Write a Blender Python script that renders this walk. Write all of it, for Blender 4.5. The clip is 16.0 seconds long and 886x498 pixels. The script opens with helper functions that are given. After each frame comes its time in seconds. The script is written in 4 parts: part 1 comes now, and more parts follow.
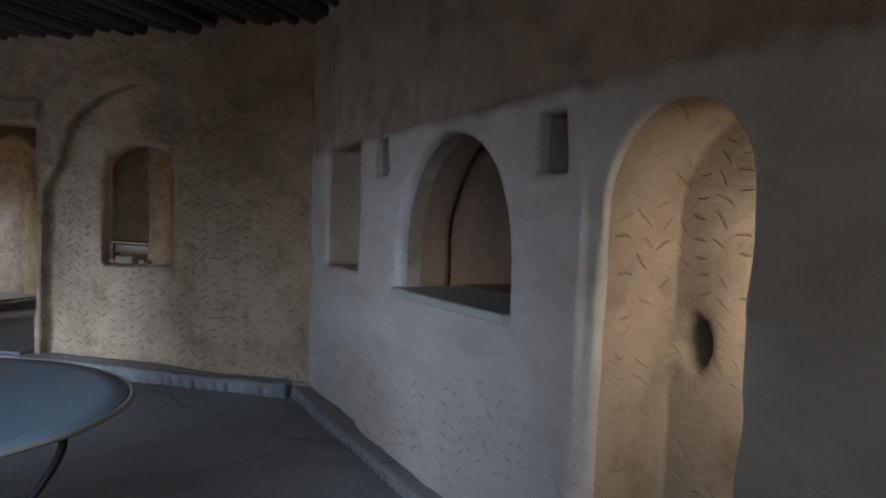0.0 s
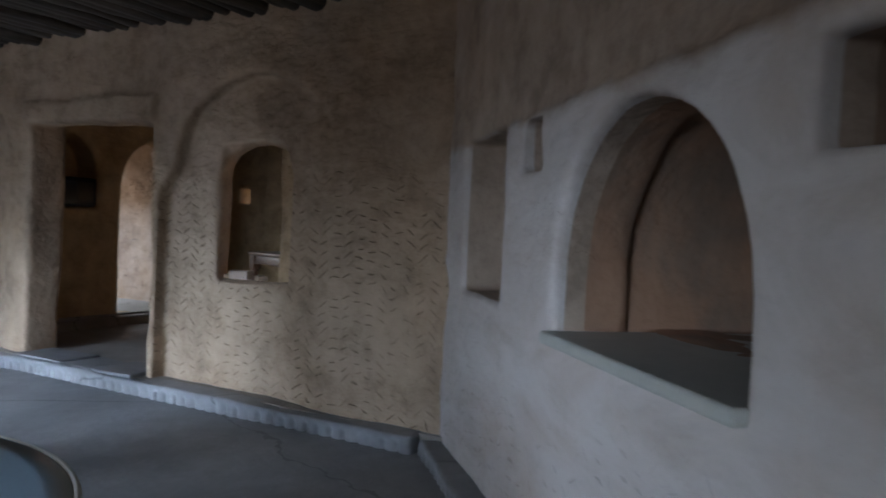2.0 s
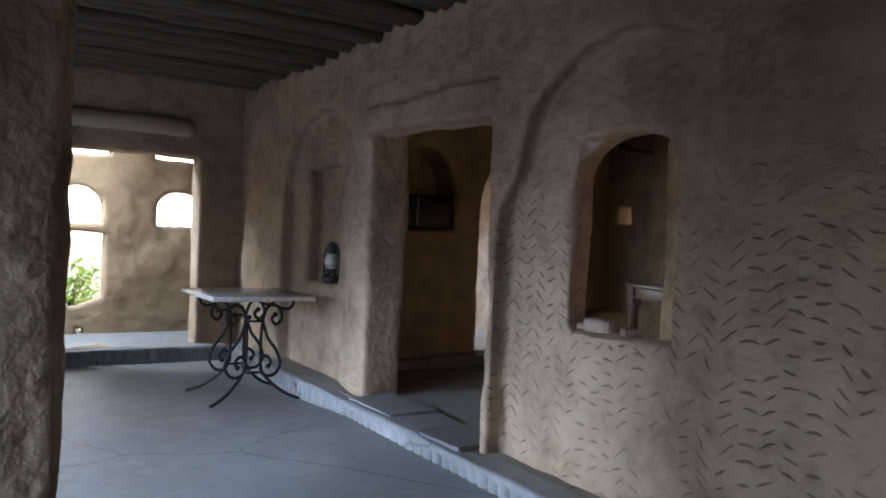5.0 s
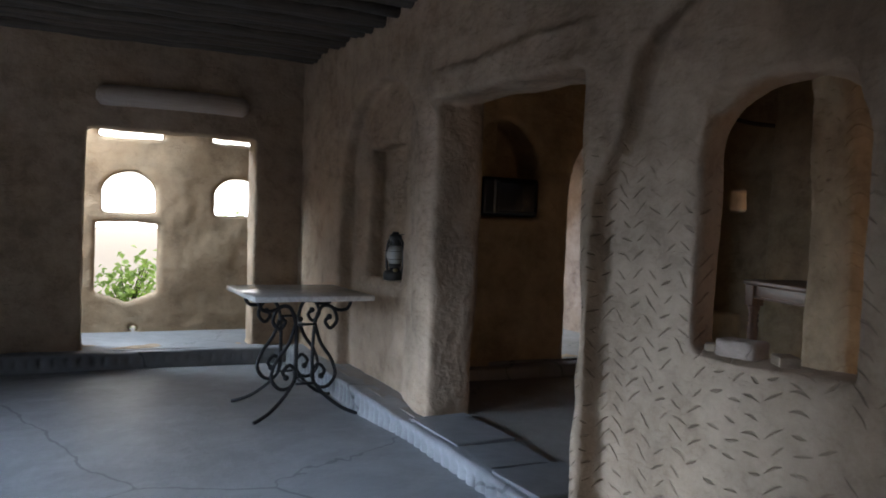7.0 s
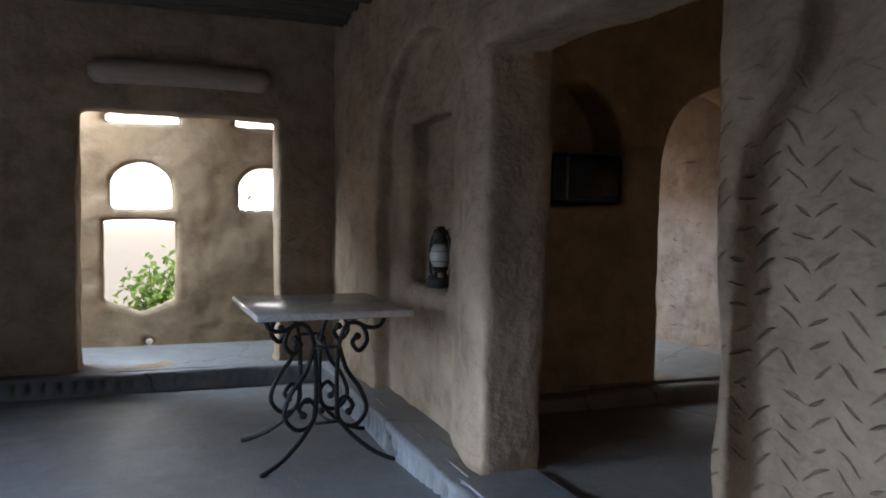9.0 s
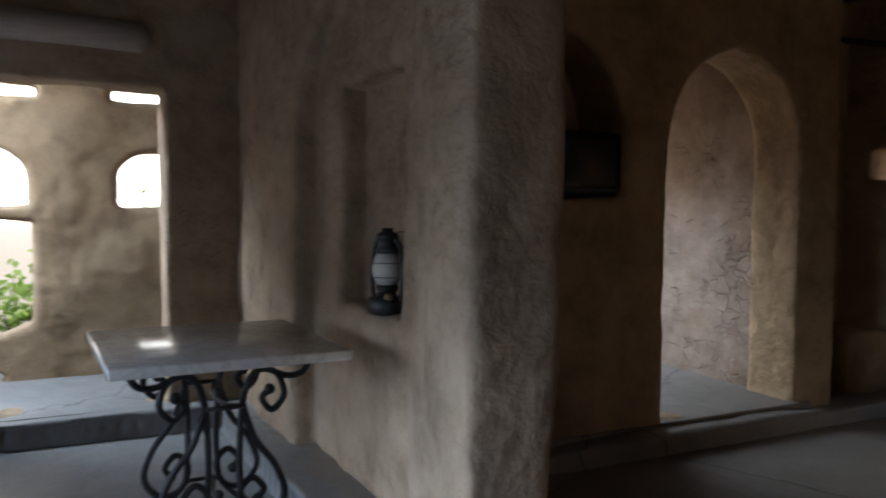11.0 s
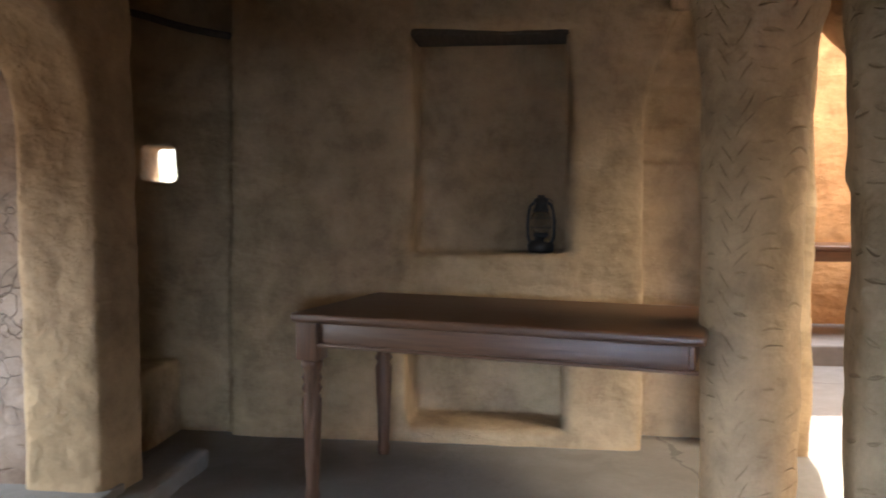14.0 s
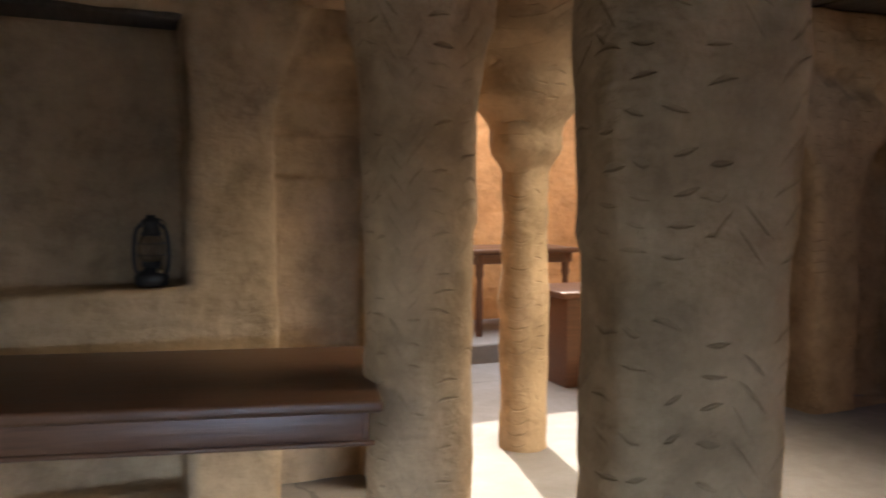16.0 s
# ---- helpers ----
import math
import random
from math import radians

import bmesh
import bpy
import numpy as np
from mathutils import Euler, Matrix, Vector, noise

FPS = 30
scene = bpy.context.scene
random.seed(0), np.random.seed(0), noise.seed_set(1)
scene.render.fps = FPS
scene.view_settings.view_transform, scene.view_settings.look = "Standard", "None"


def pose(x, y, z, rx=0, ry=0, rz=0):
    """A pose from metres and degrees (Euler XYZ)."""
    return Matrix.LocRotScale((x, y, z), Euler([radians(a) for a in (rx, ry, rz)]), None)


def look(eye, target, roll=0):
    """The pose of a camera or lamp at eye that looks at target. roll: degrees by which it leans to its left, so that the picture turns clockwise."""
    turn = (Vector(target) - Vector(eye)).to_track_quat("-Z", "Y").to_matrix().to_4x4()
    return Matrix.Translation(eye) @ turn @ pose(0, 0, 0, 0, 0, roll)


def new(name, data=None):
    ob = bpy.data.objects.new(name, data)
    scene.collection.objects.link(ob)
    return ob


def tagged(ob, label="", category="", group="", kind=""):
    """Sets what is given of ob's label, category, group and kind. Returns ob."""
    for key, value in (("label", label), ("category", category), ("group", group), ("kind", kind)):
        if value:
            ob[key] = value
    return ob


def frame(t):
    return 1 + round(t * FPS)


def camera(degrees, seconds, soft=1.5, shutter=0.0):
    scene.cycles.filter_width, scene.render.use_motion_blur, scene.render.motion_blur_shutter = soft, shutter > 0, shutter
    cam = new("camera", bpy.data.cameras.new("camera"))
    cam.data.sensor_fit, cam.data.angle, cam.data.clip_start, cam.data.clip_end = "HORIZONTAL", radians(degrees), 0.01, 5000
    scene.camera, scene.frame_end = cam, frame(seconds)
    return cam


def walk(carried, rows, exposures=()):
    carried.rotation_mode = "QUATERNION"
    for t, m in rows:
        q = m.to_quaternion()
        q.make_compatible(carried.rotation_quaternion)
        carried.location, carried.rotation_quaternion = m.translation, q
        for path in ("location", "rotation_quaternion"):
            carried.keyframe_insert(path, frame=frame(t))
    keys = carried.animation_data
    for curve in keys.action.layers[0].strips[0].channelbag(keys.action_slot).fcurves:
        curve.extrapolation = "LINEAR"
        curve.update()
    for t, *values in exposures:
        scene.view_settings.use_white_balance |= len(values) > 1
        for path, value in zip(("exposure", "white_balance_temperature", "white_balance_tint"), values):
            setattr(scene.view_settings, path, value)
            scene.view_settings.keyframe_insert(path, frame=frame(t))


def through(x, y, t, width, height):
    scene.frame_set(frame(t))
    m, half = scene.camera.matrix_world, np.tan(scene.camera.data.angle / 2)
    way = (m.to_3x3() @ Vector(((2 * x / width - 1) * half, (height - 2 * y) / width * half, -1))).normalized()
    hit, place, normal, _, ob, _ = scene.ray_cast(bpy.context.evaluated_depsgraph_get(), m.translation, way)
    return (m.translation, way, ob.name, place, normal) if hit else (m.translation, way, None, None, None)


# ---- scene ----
cam = camera(59.4, 16.0, soft=1.8, shutter=0.4)
PATH = [
    (0, (0.050, 0.135, 1.210), (-0.553, 2.041, 1.139), 1.80),
    (0.5, (-0.009, 0.392, 1.203), (-0.614, 2.297, 1.133), 2.71),
    (1, (-0.080, 0.610, 1.210), (-0.742, 2.496, 1.134), 3.08),
    (1.5, (-0.174, 0.866, 1.206), (-0.965, 2.702, 1.145), 3.33),
    (2, (-0.310, 1.163, 1.212), (-1.300, 2.901, 1.159), 2.56),
    (2.5, (-0.457, 1.444, 1.222), (-1.651, 3.048, 1.171), 2.14),
    (3, (-0.633, 1.685, 1.233), (-2.004, 3.140, 1.185), 2.11),
    (3.5, (-0.809, 1.868, 1.243), (-2.299, 3.202, 1.194), 2.27),
    (4, (-1.014, 2.077, 1.235), (-2.602, 3.292, 1.192), 2.37),
    (4.5, (-1.185, 2.254, 1.229), (-2.837, 3.381, 1.191), 2.46),
    (7, (-2.047, 2.882, 1.222), (-3.849, 3.747, 1.147), 2.25),
    (7.5, (-2.266, 3.003, 1.222), (-4.094, 3.809, 1.136), 1.84),
    (8, (-2.492, 3.145, 1.227), (-4.350, 3.878, 1.129), 1.33),
    (10.5, (-3.841, 3.607, 1.215), (-5.709, 4.314, 1.109), 0.90),
    (11, (-4.098, 3.682, 1.219), (-5.879, 4.584, 1.105), 0.72),
    (11.5, (-4.365, 3.798, 1.245), (-6.007, 4.930, 1.103), 0.62),
    (12, (-4.576, 3.873, 1.248), (-5.967, 5.305, 1.112), 0.45),
    (12.5, (-4.720, 3.886, 1.247), (-5.823, 5.552, 1.146), 1.02),
    (13, (-4.909, 4.137, 1.238), (-5.727, 5.961, 1.149), 0.10),
    (13.5, (-5.041, 4.337, 1.263), (-5.586, 6.258, 1.152), -0.41),
    (14, (-5.209, 4.423, 1.280), (-5.438, 6.407, 1.171), 0.18),
    (14.5, (-5.317, 4.531, 1.313), (-5.305, 6.527, 1.203), 0.60),
    (15, (-5.368, 4.728, 1.316), (-5.116, 6.710, 1.228), 0.49),
    (15.5, (-5.384, 4.879, 1.345), (-4.871, 6.810, 1.253), 0.15),
    (16, (-5.335, 4.970, 1.412), (-4.537, 6.800, 1.279), 0.31),
]
EXPOSURES = [(0.0, 0.4), (1.0, 0.5), (2.5, 0.8), (4.5, 0.85), (7.0, 0.35), (8.0, 0.35), (10.5, 0.1), (11.5, 0.85), (12.0, 1.15), (12.5, 1.3), (13.0, 1.5), (13.5, 1.65), (15.0, 1.25), (16.0, 1.12)]
walk(cam, [(t, look(eye, target, roll)) for t, eye, target, roll in PATH], EXPOSURES)

# ---- world, sun and large lights ----
world = bpy.data.worlds.new("sky")
scene.world = world
world.use_nodes = True
sky = world.node_tree.nodes.new("ShaderNodeTexSky")
sky.sky_type, sky.sun_disc = "NISHITA", False
SUN_ELEVATION, SUN_TURN = radians(50), radians(11)
sky.sun_elevation, sky.sun_rotation = SUN_ELEVATION, SUN_TURN
backing = world.node_tree.nodes["Background"]
backing.inputs["Strength"].default_value = 0.15
world.node_tree.links.new(sky.outputs[0], backing.inputs["Color"])


def lamp(name, kind, m, energy, colour, **extra):
    data = bpy.data.lights.new(name, kind)
    data.energy, data.color = energy, colour
    ob = new(name, data)
    ob.matrix_world = m
    return ob, data


sun_way = Vector((math.sin(SUN_TURN) * math.cos(SUN_ELEVATION), math.cos(SUN_TURN) * math.cos(SUN_ELEVATION), math.sin(SUN_ELEVATION)))
sun, sun_data = lamp("sun", "SUN", look(sun_way * 10, (0, 0, 0)), 4.6, (1.0, 0.93, 0.82))
sun_data.angle = radians(0.5)


def opening_lamp(eye, target, width, height, energy, colour=(0.66, 0.82, 1.0), spread=115):
    """An area lamp standing in for daylight at one opening, inferred or added."""
    ob, data = lamp("opening_light", "AREA", look(eye, target), energy, colour)
    data.shape, data.size, data.size_y, data.spread = "RECTANGLE", width, height, radians(spread)
    return ob


opening_lamp((-1.2, -1.14, 1.3), (-1.28, 0.6, 0.95), 1.4, 0.9, 5.2, (0.60, 0.75, 1.0), 38)
opening_lamp((-3.4, -1.14, 1.3), (-3.78, 0.6, 0.90), 1.4, 0.9, 10.0, (0.56, 0.73, 1.0), 38)
opening_lamp((-6.0, -1.14, 1.2), (-5.75, 0.6, -0.10), 1.5, 1.1, 150, (0.56, 0.73, 1.0), 74)
# Added lamp in the unseen porch roof's gap, brightening porch and doorway.
opening_lamp((-8.95, 2.35, 2.52), (-7.6, 3.9, 0.0), 0.8, 0.8, 105, (0.66, 0.82, 1.0), 130)
opening_lamp((-8.12, 6.3, 0.95), (-7.2, 6.9, -0.2), 0.9, 1.2, 6.5, (0.60, 0.78, 1.0), 120)
# Warm fill lamp in an added ceiling well, lighting arcade and far wall.
opening_lamp((-2.3, 6.7, 2.55), (-3.35, 7.55, 0.7), 1.2, 1.2, 17, (1.0, 0.86, 0.66), 80)
# Added lamp in a closed pocket on the alcove's unseen right side.
opening_lamp((0.279, 2.025, 0.98), (0.182, 2.370, 0.88), 0.12, 0.6, 1.9, (0.97, 0.90, 0.72), 160)
opening_lamp((-2.6, 10.1, 3.1), (-2.7, 9.9, 0.0), 2.6, 1.6, 60, (0.95, 0.95, 1.0), 170)


# ---- materials ----
class Nodes:
    """A short way to write node trees."""

    def __init__(self, name):
        self.mat = bpy.data.materials.new(name)
        self.mat.use_nodes = True
        self.tree = self.mat.node_tree
        self.bsdf = self.tree.nodes["Principled BSDF"]

    def link(self, value, socket):
        if hasattr(value, "is_output"):
            self.tree.links.new(value, socket)
        else:
            socket.default_value = value

    def math(self, op, a, b=0.0, c=0.0):
        n = self.tree.nodes.new("ShaderNodeMath")
        n.operation = op
        for i, v in enumerate((a, b, c)):
            self.link(v, n.inputs[i])
        return n.outputs[0]

    def coords(self, which="Object"):
        return self.tree.nodes.new("ShaderNodeTexCoord").outputs[which]

    def split(self, vector):
        n = self.tree.nodes.new("ShaderNodeSeparateXYZ")
        self.link(vector, n.inputs[0])
        return n.outputs

    def join(self, x, y, z):
        n = self.tree.nodes.new("ShaderNodeCombineXYZ")
        for i, v in enumerate((x, y, z)):
            self.link(v, n.inputs[i])
        return n.outputs[0]

    def noise(self, vector, scale, detail=4.0, rough=0.55, distort=0.0):
        n = self.tree.nodes.new("ShaderNodeTexNoise")
        self.link(vector, n.inputs["Vector"])
        n.inputs["Scale"].default_value, n.inputs["Detail"].default_value = scale, detail
        n.inputs["Roughness"].default_value, n.inputs["Distortion"].default_value = rough, distort
        return n.outputs["Fac"]

    def voronoi(self, vector, scale, feature="F1"):
        n = self.tree.nodes.new("ShaderNodeTexVoronoi")
        n.feature = feature
        self.link(vector, n.inputs["Vector"])
        n.inputs["Scale"].default_value = scale
        return n.outputs["Distance"]

    def ramp(self, fac, stops):
        n = self.tree.nodes.new("ShaderNodeValToRGB")
        self.link(fac, n.inputs[0])
        el = n.color_ramp.elements
        while len(el) < len(stops):
            el.new(0.5)
        for e, (p, c) in zip(el, stops):
            e.position, e.color = p, (*c, 1) if len(c) == 3 else c
        return n.outputs[0]

    def mix(self, fac, a, b, mode="MIX"):
        n = self.tree.nodes.new("ShaderNodeMix")
        n.data_type, n.blend_type = "RGBA", mode
        self.link(fac, n.inputs[0])
        for v, s in ((a, n.inputs[6]), (b, n.inputs[7])):
            self.link((*v, 1) if isinstance(v, tuple) and len(v) == 3 else v, s)
        return n.outputs[2]

    def bump(self, height, strength, distance, before=None):
        n = self.tree.nodes.new("ShaderNodeBump")
        n.inputs["Strength"].default_value, n.inputs["Distance"].default_value = strength, distance
        self.link(height, n.inputs["Height"])
        if before is not None:
            self.link(before, n.inputs["Normal"])
        return n.outputs[0]

    def set(self, colour=None, rough=None, normal=None, **others):
        for key, v in (("Base Color", colour), ("Roughness", rough), ("Normal", normal)):
            if v is not None:
                self.link((*v, 1) if isinstance(v, tuple) and len(v) == 3 else v, self.bsdf.inputs[key])
        for key, v in others.items():
            self.link(v, self.bsdf.inputs[key.replace("_", " ")])
        return self.mat


def mud(name, light, dark, marks=0.0, cell=0.080, step=0.058, low=0.5, tint=(0.40, 0.27, 0.17), reach=0.7, coat=None, zone=None, groove_shade=0.2, bare=0.40, top=1.85, rays=None, cracks=0.0, lean=0.95):
    """Hand-laid clay plaster; marks: depth of the finger strokes that run in herringbone columns."""
    n = Nodes(name)
    p = n.coords()
    x, y, z = n.split(p)
    flow = n.join(n.math("MULTIPLY", x, 0.55), y, n.math("MULTIPLY", z, 1.25))
    broad = n.noise(p, 1.0, 3, 0.6, 0.2)
    patch = n.noise(p, 4.2, 7, 0.68, 0.15)
    hue = n.noise(n.join(x, y, n.math("MULTIPLY", z, 0.6)), 2.3, 5, 0.62, 0.2)
    grain = n.noise(p, 90, 3, 0.65)
    col = n.mix(n.ramp(broad, [(0.34, (0, 0, 0)), (0.66, (1, 1, 1))]), dark, light)
    col = n.mix(n.math("MULTIPLY", n.ramp(hue, [(0.47, (0, 0, 0)), (0.66, (1, 1, 1))]), 0.5), col, tint)
    col = n.mix(n.math("MULTIPLY", n.ramp(patch, [(0.44, (0, 0, 0)), (0.66, (1, 1, 1))]), 0.6), col, tuple(min(1, c * 1.35) for c in light))
    col = n.mix(n.math("MULTIPLY", n.ramp(patch, [(0.30, (1, 1, 1)), (0.46, (0, 0, 0))]), 0.6), col, tuple(c * 0.58 for c in dark))
    col = n.mix(n.math("MULTIPLY", grain, 0.32), col, tuple(c * 0.6 for c in dark))
    if coat:
        edge = n.math("ADD", z, n.math("MULTIPLY", n.math("SUBTRACT", n.noise(p, 7, 4, 0.6), 0.5), 0.09))
        low_part = n.math("MINIMUM", n.math("MAXIMUM", n.math("MULTIPLY", n.math("SUBTRACT", 1.625, edge), 22.0), 0.0), 1.0)
        front = n.math("LESS_THAN", y, 0.03)
        worn = n.ramp(n.noise(flow, 3.2, 5, 0.65, 0.6), [(0.30, (0.45, 0.45, 0.45)), (0.62, (1, 1, 1))])
        col = n.mix(n.math("MULTIPLY", n.math("MULTIPLY", low_part, front), worn), col, coat)
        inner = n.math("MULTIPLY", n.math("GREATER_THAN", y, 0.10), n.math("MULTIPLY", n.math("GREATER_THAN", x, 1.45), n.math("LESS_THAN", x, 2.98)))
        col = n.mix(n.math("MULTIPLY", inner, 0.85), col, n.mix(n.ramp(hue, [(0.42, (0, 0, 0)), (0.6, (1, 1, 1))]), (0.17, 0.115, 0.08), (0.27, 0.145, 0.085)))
    normal = n.bump(n.noise(p, 4.0, 3, 0.5, 0.15), 0.6, 0.04 * reach)
    normal = n.bump(n.noise(flow, 9, 3, 0.5, 0.3), 0.7, 0.034 * reach, normal)
    normal = n.bump(n.noise(p, 21, 4, 0.5, 0.1), 0.7, 0.017 * reach, normal)
    normal = n.bump(n.noise(p, 55, 4, 0.65), 0.35, 0.006, normal)
    nickfield = n.math("MULTIPLY", n.math("GREATER_THAN", n.noise(p, 6, 2), 0.54), n.math("LESS_THAN", n.voronoi(n.join(n.math("ADD", x, y), y, n.math("ADD", n.math("MULTIPLY", z, 2.2), n.math("MULTIPLY", n.noise(p, 4, 2), 0.8))), 8.0, "DISTANCE_TO_EDGE"), 0.022))
    normal = n.bump(n.math("MULTIPLY", nickfield, -1.0), 0.8, 0.007, normal)
    if marks:
        wob = n.noise(p, 4, 2)
        u = n.math("ADD", n.math("DIVIDE", n.math("ADD", x, y), cell), n.math("MULTIPLY", wob, 0.9))
        cid = n.math("FLOOR", u)
        fu = n.math("SUBTRACT", n.math("SUBTRACT", u, cid), 0.5)
        sign = n.math("SUBTRACT", n.math("MULTIPLY", n.math("MODULO", n.math("ABSOLUTE", cid), 2.0), 2.0), 1.0)
        column = n.tree.nodes.new("ShaderNodeTexWhiteNoise")
        n.link(n.join(cid, 3.1, 0.5), column.inputs["Vector"])
        kind = n.math("ADD", column.outputs["Value"], n.math("MULTIPLY", n.math("SUBTRACT", n.noise(p, 1.7, 1), 0.5), 1.2))
        slope = n.math("MULTIPLY", n.math("MULTIPLY", sign, n.math("GREATER_THAN", kind, 0.42)), lean)
        v = n.math("ADD", n.math("DIVIDE", z, step), n.math("ADD", n.math("MULTIPLY", wob, 1.6), n.math("MULTIPLY", column.outputs["Value"], 0.8)))
        v = n.math("ADD", v, n.math("MULTIPLY", slope, fu))
        vid = n.math("FLOOR", v)
        toss = n.tree.nodes.new("ShaderNodeTexWhiteNoise")
        n.link(n.join(cid, vid, 0.5), toss.inputs["Vector"])
        chance = toss.outputs["Value"]
        again = n.math("FRACT", n.math("MULTIPLY", chance, 17.0))
        third = n.math("FRACT", n.math("MULTIPLY", chance, 91.0))
        fv = n.math("SUBTRACT", n.math("SUBTRACT", v, vid), n.math("ADD", 0.36, n.math("MULTIPLY", again, 0.28)))
        fv = n.math("ADD", fv, n.math("MULTIPLY", n.math("SUBTRACT", third, 0.5), n.math("MULTIPLY", fu, 0.8)))
        fv = n.math("ADD", fv, n.math("MULTIPLY", n.math("MULTIPLY", fu, fu), n.math("SUBTRACT", again, 0.4)))
        shift = n.math("ADD", fu, n.math("MULTIPLY", n.math("SUBTRACT", third, 0.5), 0.3))
        half = n.math("ADD", 0.26, n.math("MULTIPLY", again, 0.2))
        ends = n.math("MAXIMUM", n.math("SUBTRACT", 1.0, n.math("POWER", n.math("DIVIDE", n.math("ABSOLUTE", shift), half), 2.0)), 0.0)
        stroke = n.math("SUBTRACT", ends, n.math("MULTIPLY", n.math("ABSOLUTE", fv), 10.5))
        stroke = n.math("MINIMUM", n.math("MULTIPLY", n.math("MAXIMUM", stroke, 0.0), 1.6), 1.0)
        stroke = n.math("MULTIPLY", stroke, n.math("MULTIPLY", n.math("GREATER_THAN", chance, low), n.math("ADD", 0.45, n.math("MULTIPLY", third, 0.55))))
        field = n.ramp(n.noise(p, 1.9, 2), [(bare, (0.0, 0.0, 0.0)), (bare + 0.16, (1, 1, 1))])
        stroke = n.math("MULTIPLY", stroke, field)
        under = n.math("MULTIPLY", n.math("SUBTRACT", top, n.math("ADD", z, n.math("MULTIPLY", wob, 0.3))), 3.0)
        if coat:
            under = n.math("MAXIMUM", n.math("MINIMUM", under, n.math("LESS_THAN", y, 0.05)), n.math("MULTIPLY", n.math("GREATER_THAN", y, 0.05), n.math("GREATER_THAN", x, 2.98)))
        if zone:
            under = n.math("MINIMUM", under, n.math("MULTIPLY", n.math("SUBTRACT", x, zone), 3.0))
        stroke = n.math("MULTIPLY", stroke, n.math("MAXIMUM", n.math("MINIMUM", under, 1.0), 0.0))
        if rays:
            dx, dz = n.math("SUBTRACT", x, rays[0]), n.math("MULTIPLY", n.math("SUBTRACT", z, rays[1]), 0.85)
            away = n.math("SQRT", n.math("ADD", n.math("MULTIPLY", dx, dx), n.math("MULTIPLY", dz, dz)))
            turn = n.math("MULTIPLY", n.math("ADD", n.math("ARCTAN2", dz, dx), n.math("MULTIPLY", wob, 0.25)), 26 / math.tau)
            tick = n.math("LESS_THAN", n.math("ABSOLUTE", n.math("SUBTRACT", n.math("FRACT", turn), 0.5)), 0.13)
            reachable = n.math("MULTIPLY", n.math("LESS_THAN", away, n.math("ADD", 0.095, n.math("MULTIPLY", n.noise(p, 30, 1), 0.045))), n.math("LESS_THAN", n.math("ABSOLUTE", n.math("SUBTRACT", y, 0.28)), 0.02))
            stroke = n.math("MAXIMUM", stroke, n.math("MULTIPLY", tick, reachable))
        normal = n.bump(n.math("MULTIPLY", stroke, -1.0), 1.0, marks, normal)
        # Shade inside the finger strokes, painted in as a darker colour.
        col = n.mix(n.math("MULTIPLY", stroke, groove_shade), col, tuple(c * 0.5 for c in dark))
    if cracks:
        q = n.tree.nodes.new("ShaderNodeVectorMath")
        q.operation = "MULTIPLY_ADD"
        warp = n.tree.nodes.new("ShaderNodeTexNoise")
        n.link(p, warp.inputs["Vector"])
        warp.inputs["Scale"].default_value = 6.0
        n.link(warp.outputs["Color"], q.inputs[0])
        q.inputs[1].default_value = (0.5, 0.5, 0.25)
        n.link(p, q.inputs[2])
        gap = n.voronoi(q.outputs[0], 6.5, "DISTANCE_TO_EDGE")
        seam = n.math("MULTIPLY", n.math("SUBTRACT", 1.0, n.math("MINIMUM", n.math("MULTIPLY", gap, 30.0), 1.0)), n.ramp(n.noise(p, 3, 2), [(0.48, (0, 0, 0)), (0.60, (1, 1, 1))]))
        normal = n.bump(n.math("MULTIPLY", seam, -1.0), 1.0, cracks, normal)
        col = n.mix(n.math("MULTIPLY", seam, 0.12), col, tuple(c * 0.4 for c in dark))
    return n.set(col, n.math("ADD", 0.78, n.math("MULTIPLY", grain, 0.2)), normal, Specular_IOR_Level=0.25)


CLAY_L, CLAY_D = (0.40, 0.29, 0.20), (0.265, 0.182, 0.12)
MUD = mud("clay_plaster", CLAY_L, CLAY_D)
MUD_MARKS = mud("clay_plaster_fingered", CLAY_L, CLAY_D, 0.016, low=0.14, reach=0.8, zone=-4.8, groove_shade=0.55, bare=0.30, top=1.75)
MUD_SIDE = mud("clay_plaster_lightly_fingered", CLAY_L, CLAY_D, 0.008, low=0.35, reach=0.6, groove_shade=0.2, bare=0.4)
MUD_SCREEN = mud("screen_clay", (0.40, 0.295, 0.19), (0.29, 0.205, 0.13), tint=(0.36, 0.24, 0.15), reach=0.25)
MUD_PALE = mud("pale_clay_plaster", (0.38, 0.29, 0.22), (0.26, 0.19, 0.14), 0.007, cell=0.075, low=0.3, tint=(0.42, 0.31, 0.22), reach=0.45, coat=(0.50, 0.455, 0.42), groove_shade=0.24, bare=0.33, top=0.98, rays=(3.15, 0.885))
MUD_WARM = mud("ochre_clay_plaster", (0.46, 0.325, 0.19), (0.31, 0.21, 0.118), tint=(0.36, 0.235, 0.15), reach=0.75)
MUD_CARVED = mud("ochre_clay_fingered", (0.49, 0.345, 0.20), (0.33, 0.22, 0.122), 0.007, cell=0.080, step=0.058, low=0.2, reach=0.75, groove_shade=0.2, bare=0.25, top=3.0, lean=1.5)
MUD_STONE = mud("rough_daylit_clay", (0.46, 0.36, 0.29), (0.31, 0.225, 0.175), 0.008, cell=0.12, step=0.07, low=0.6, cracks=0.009)
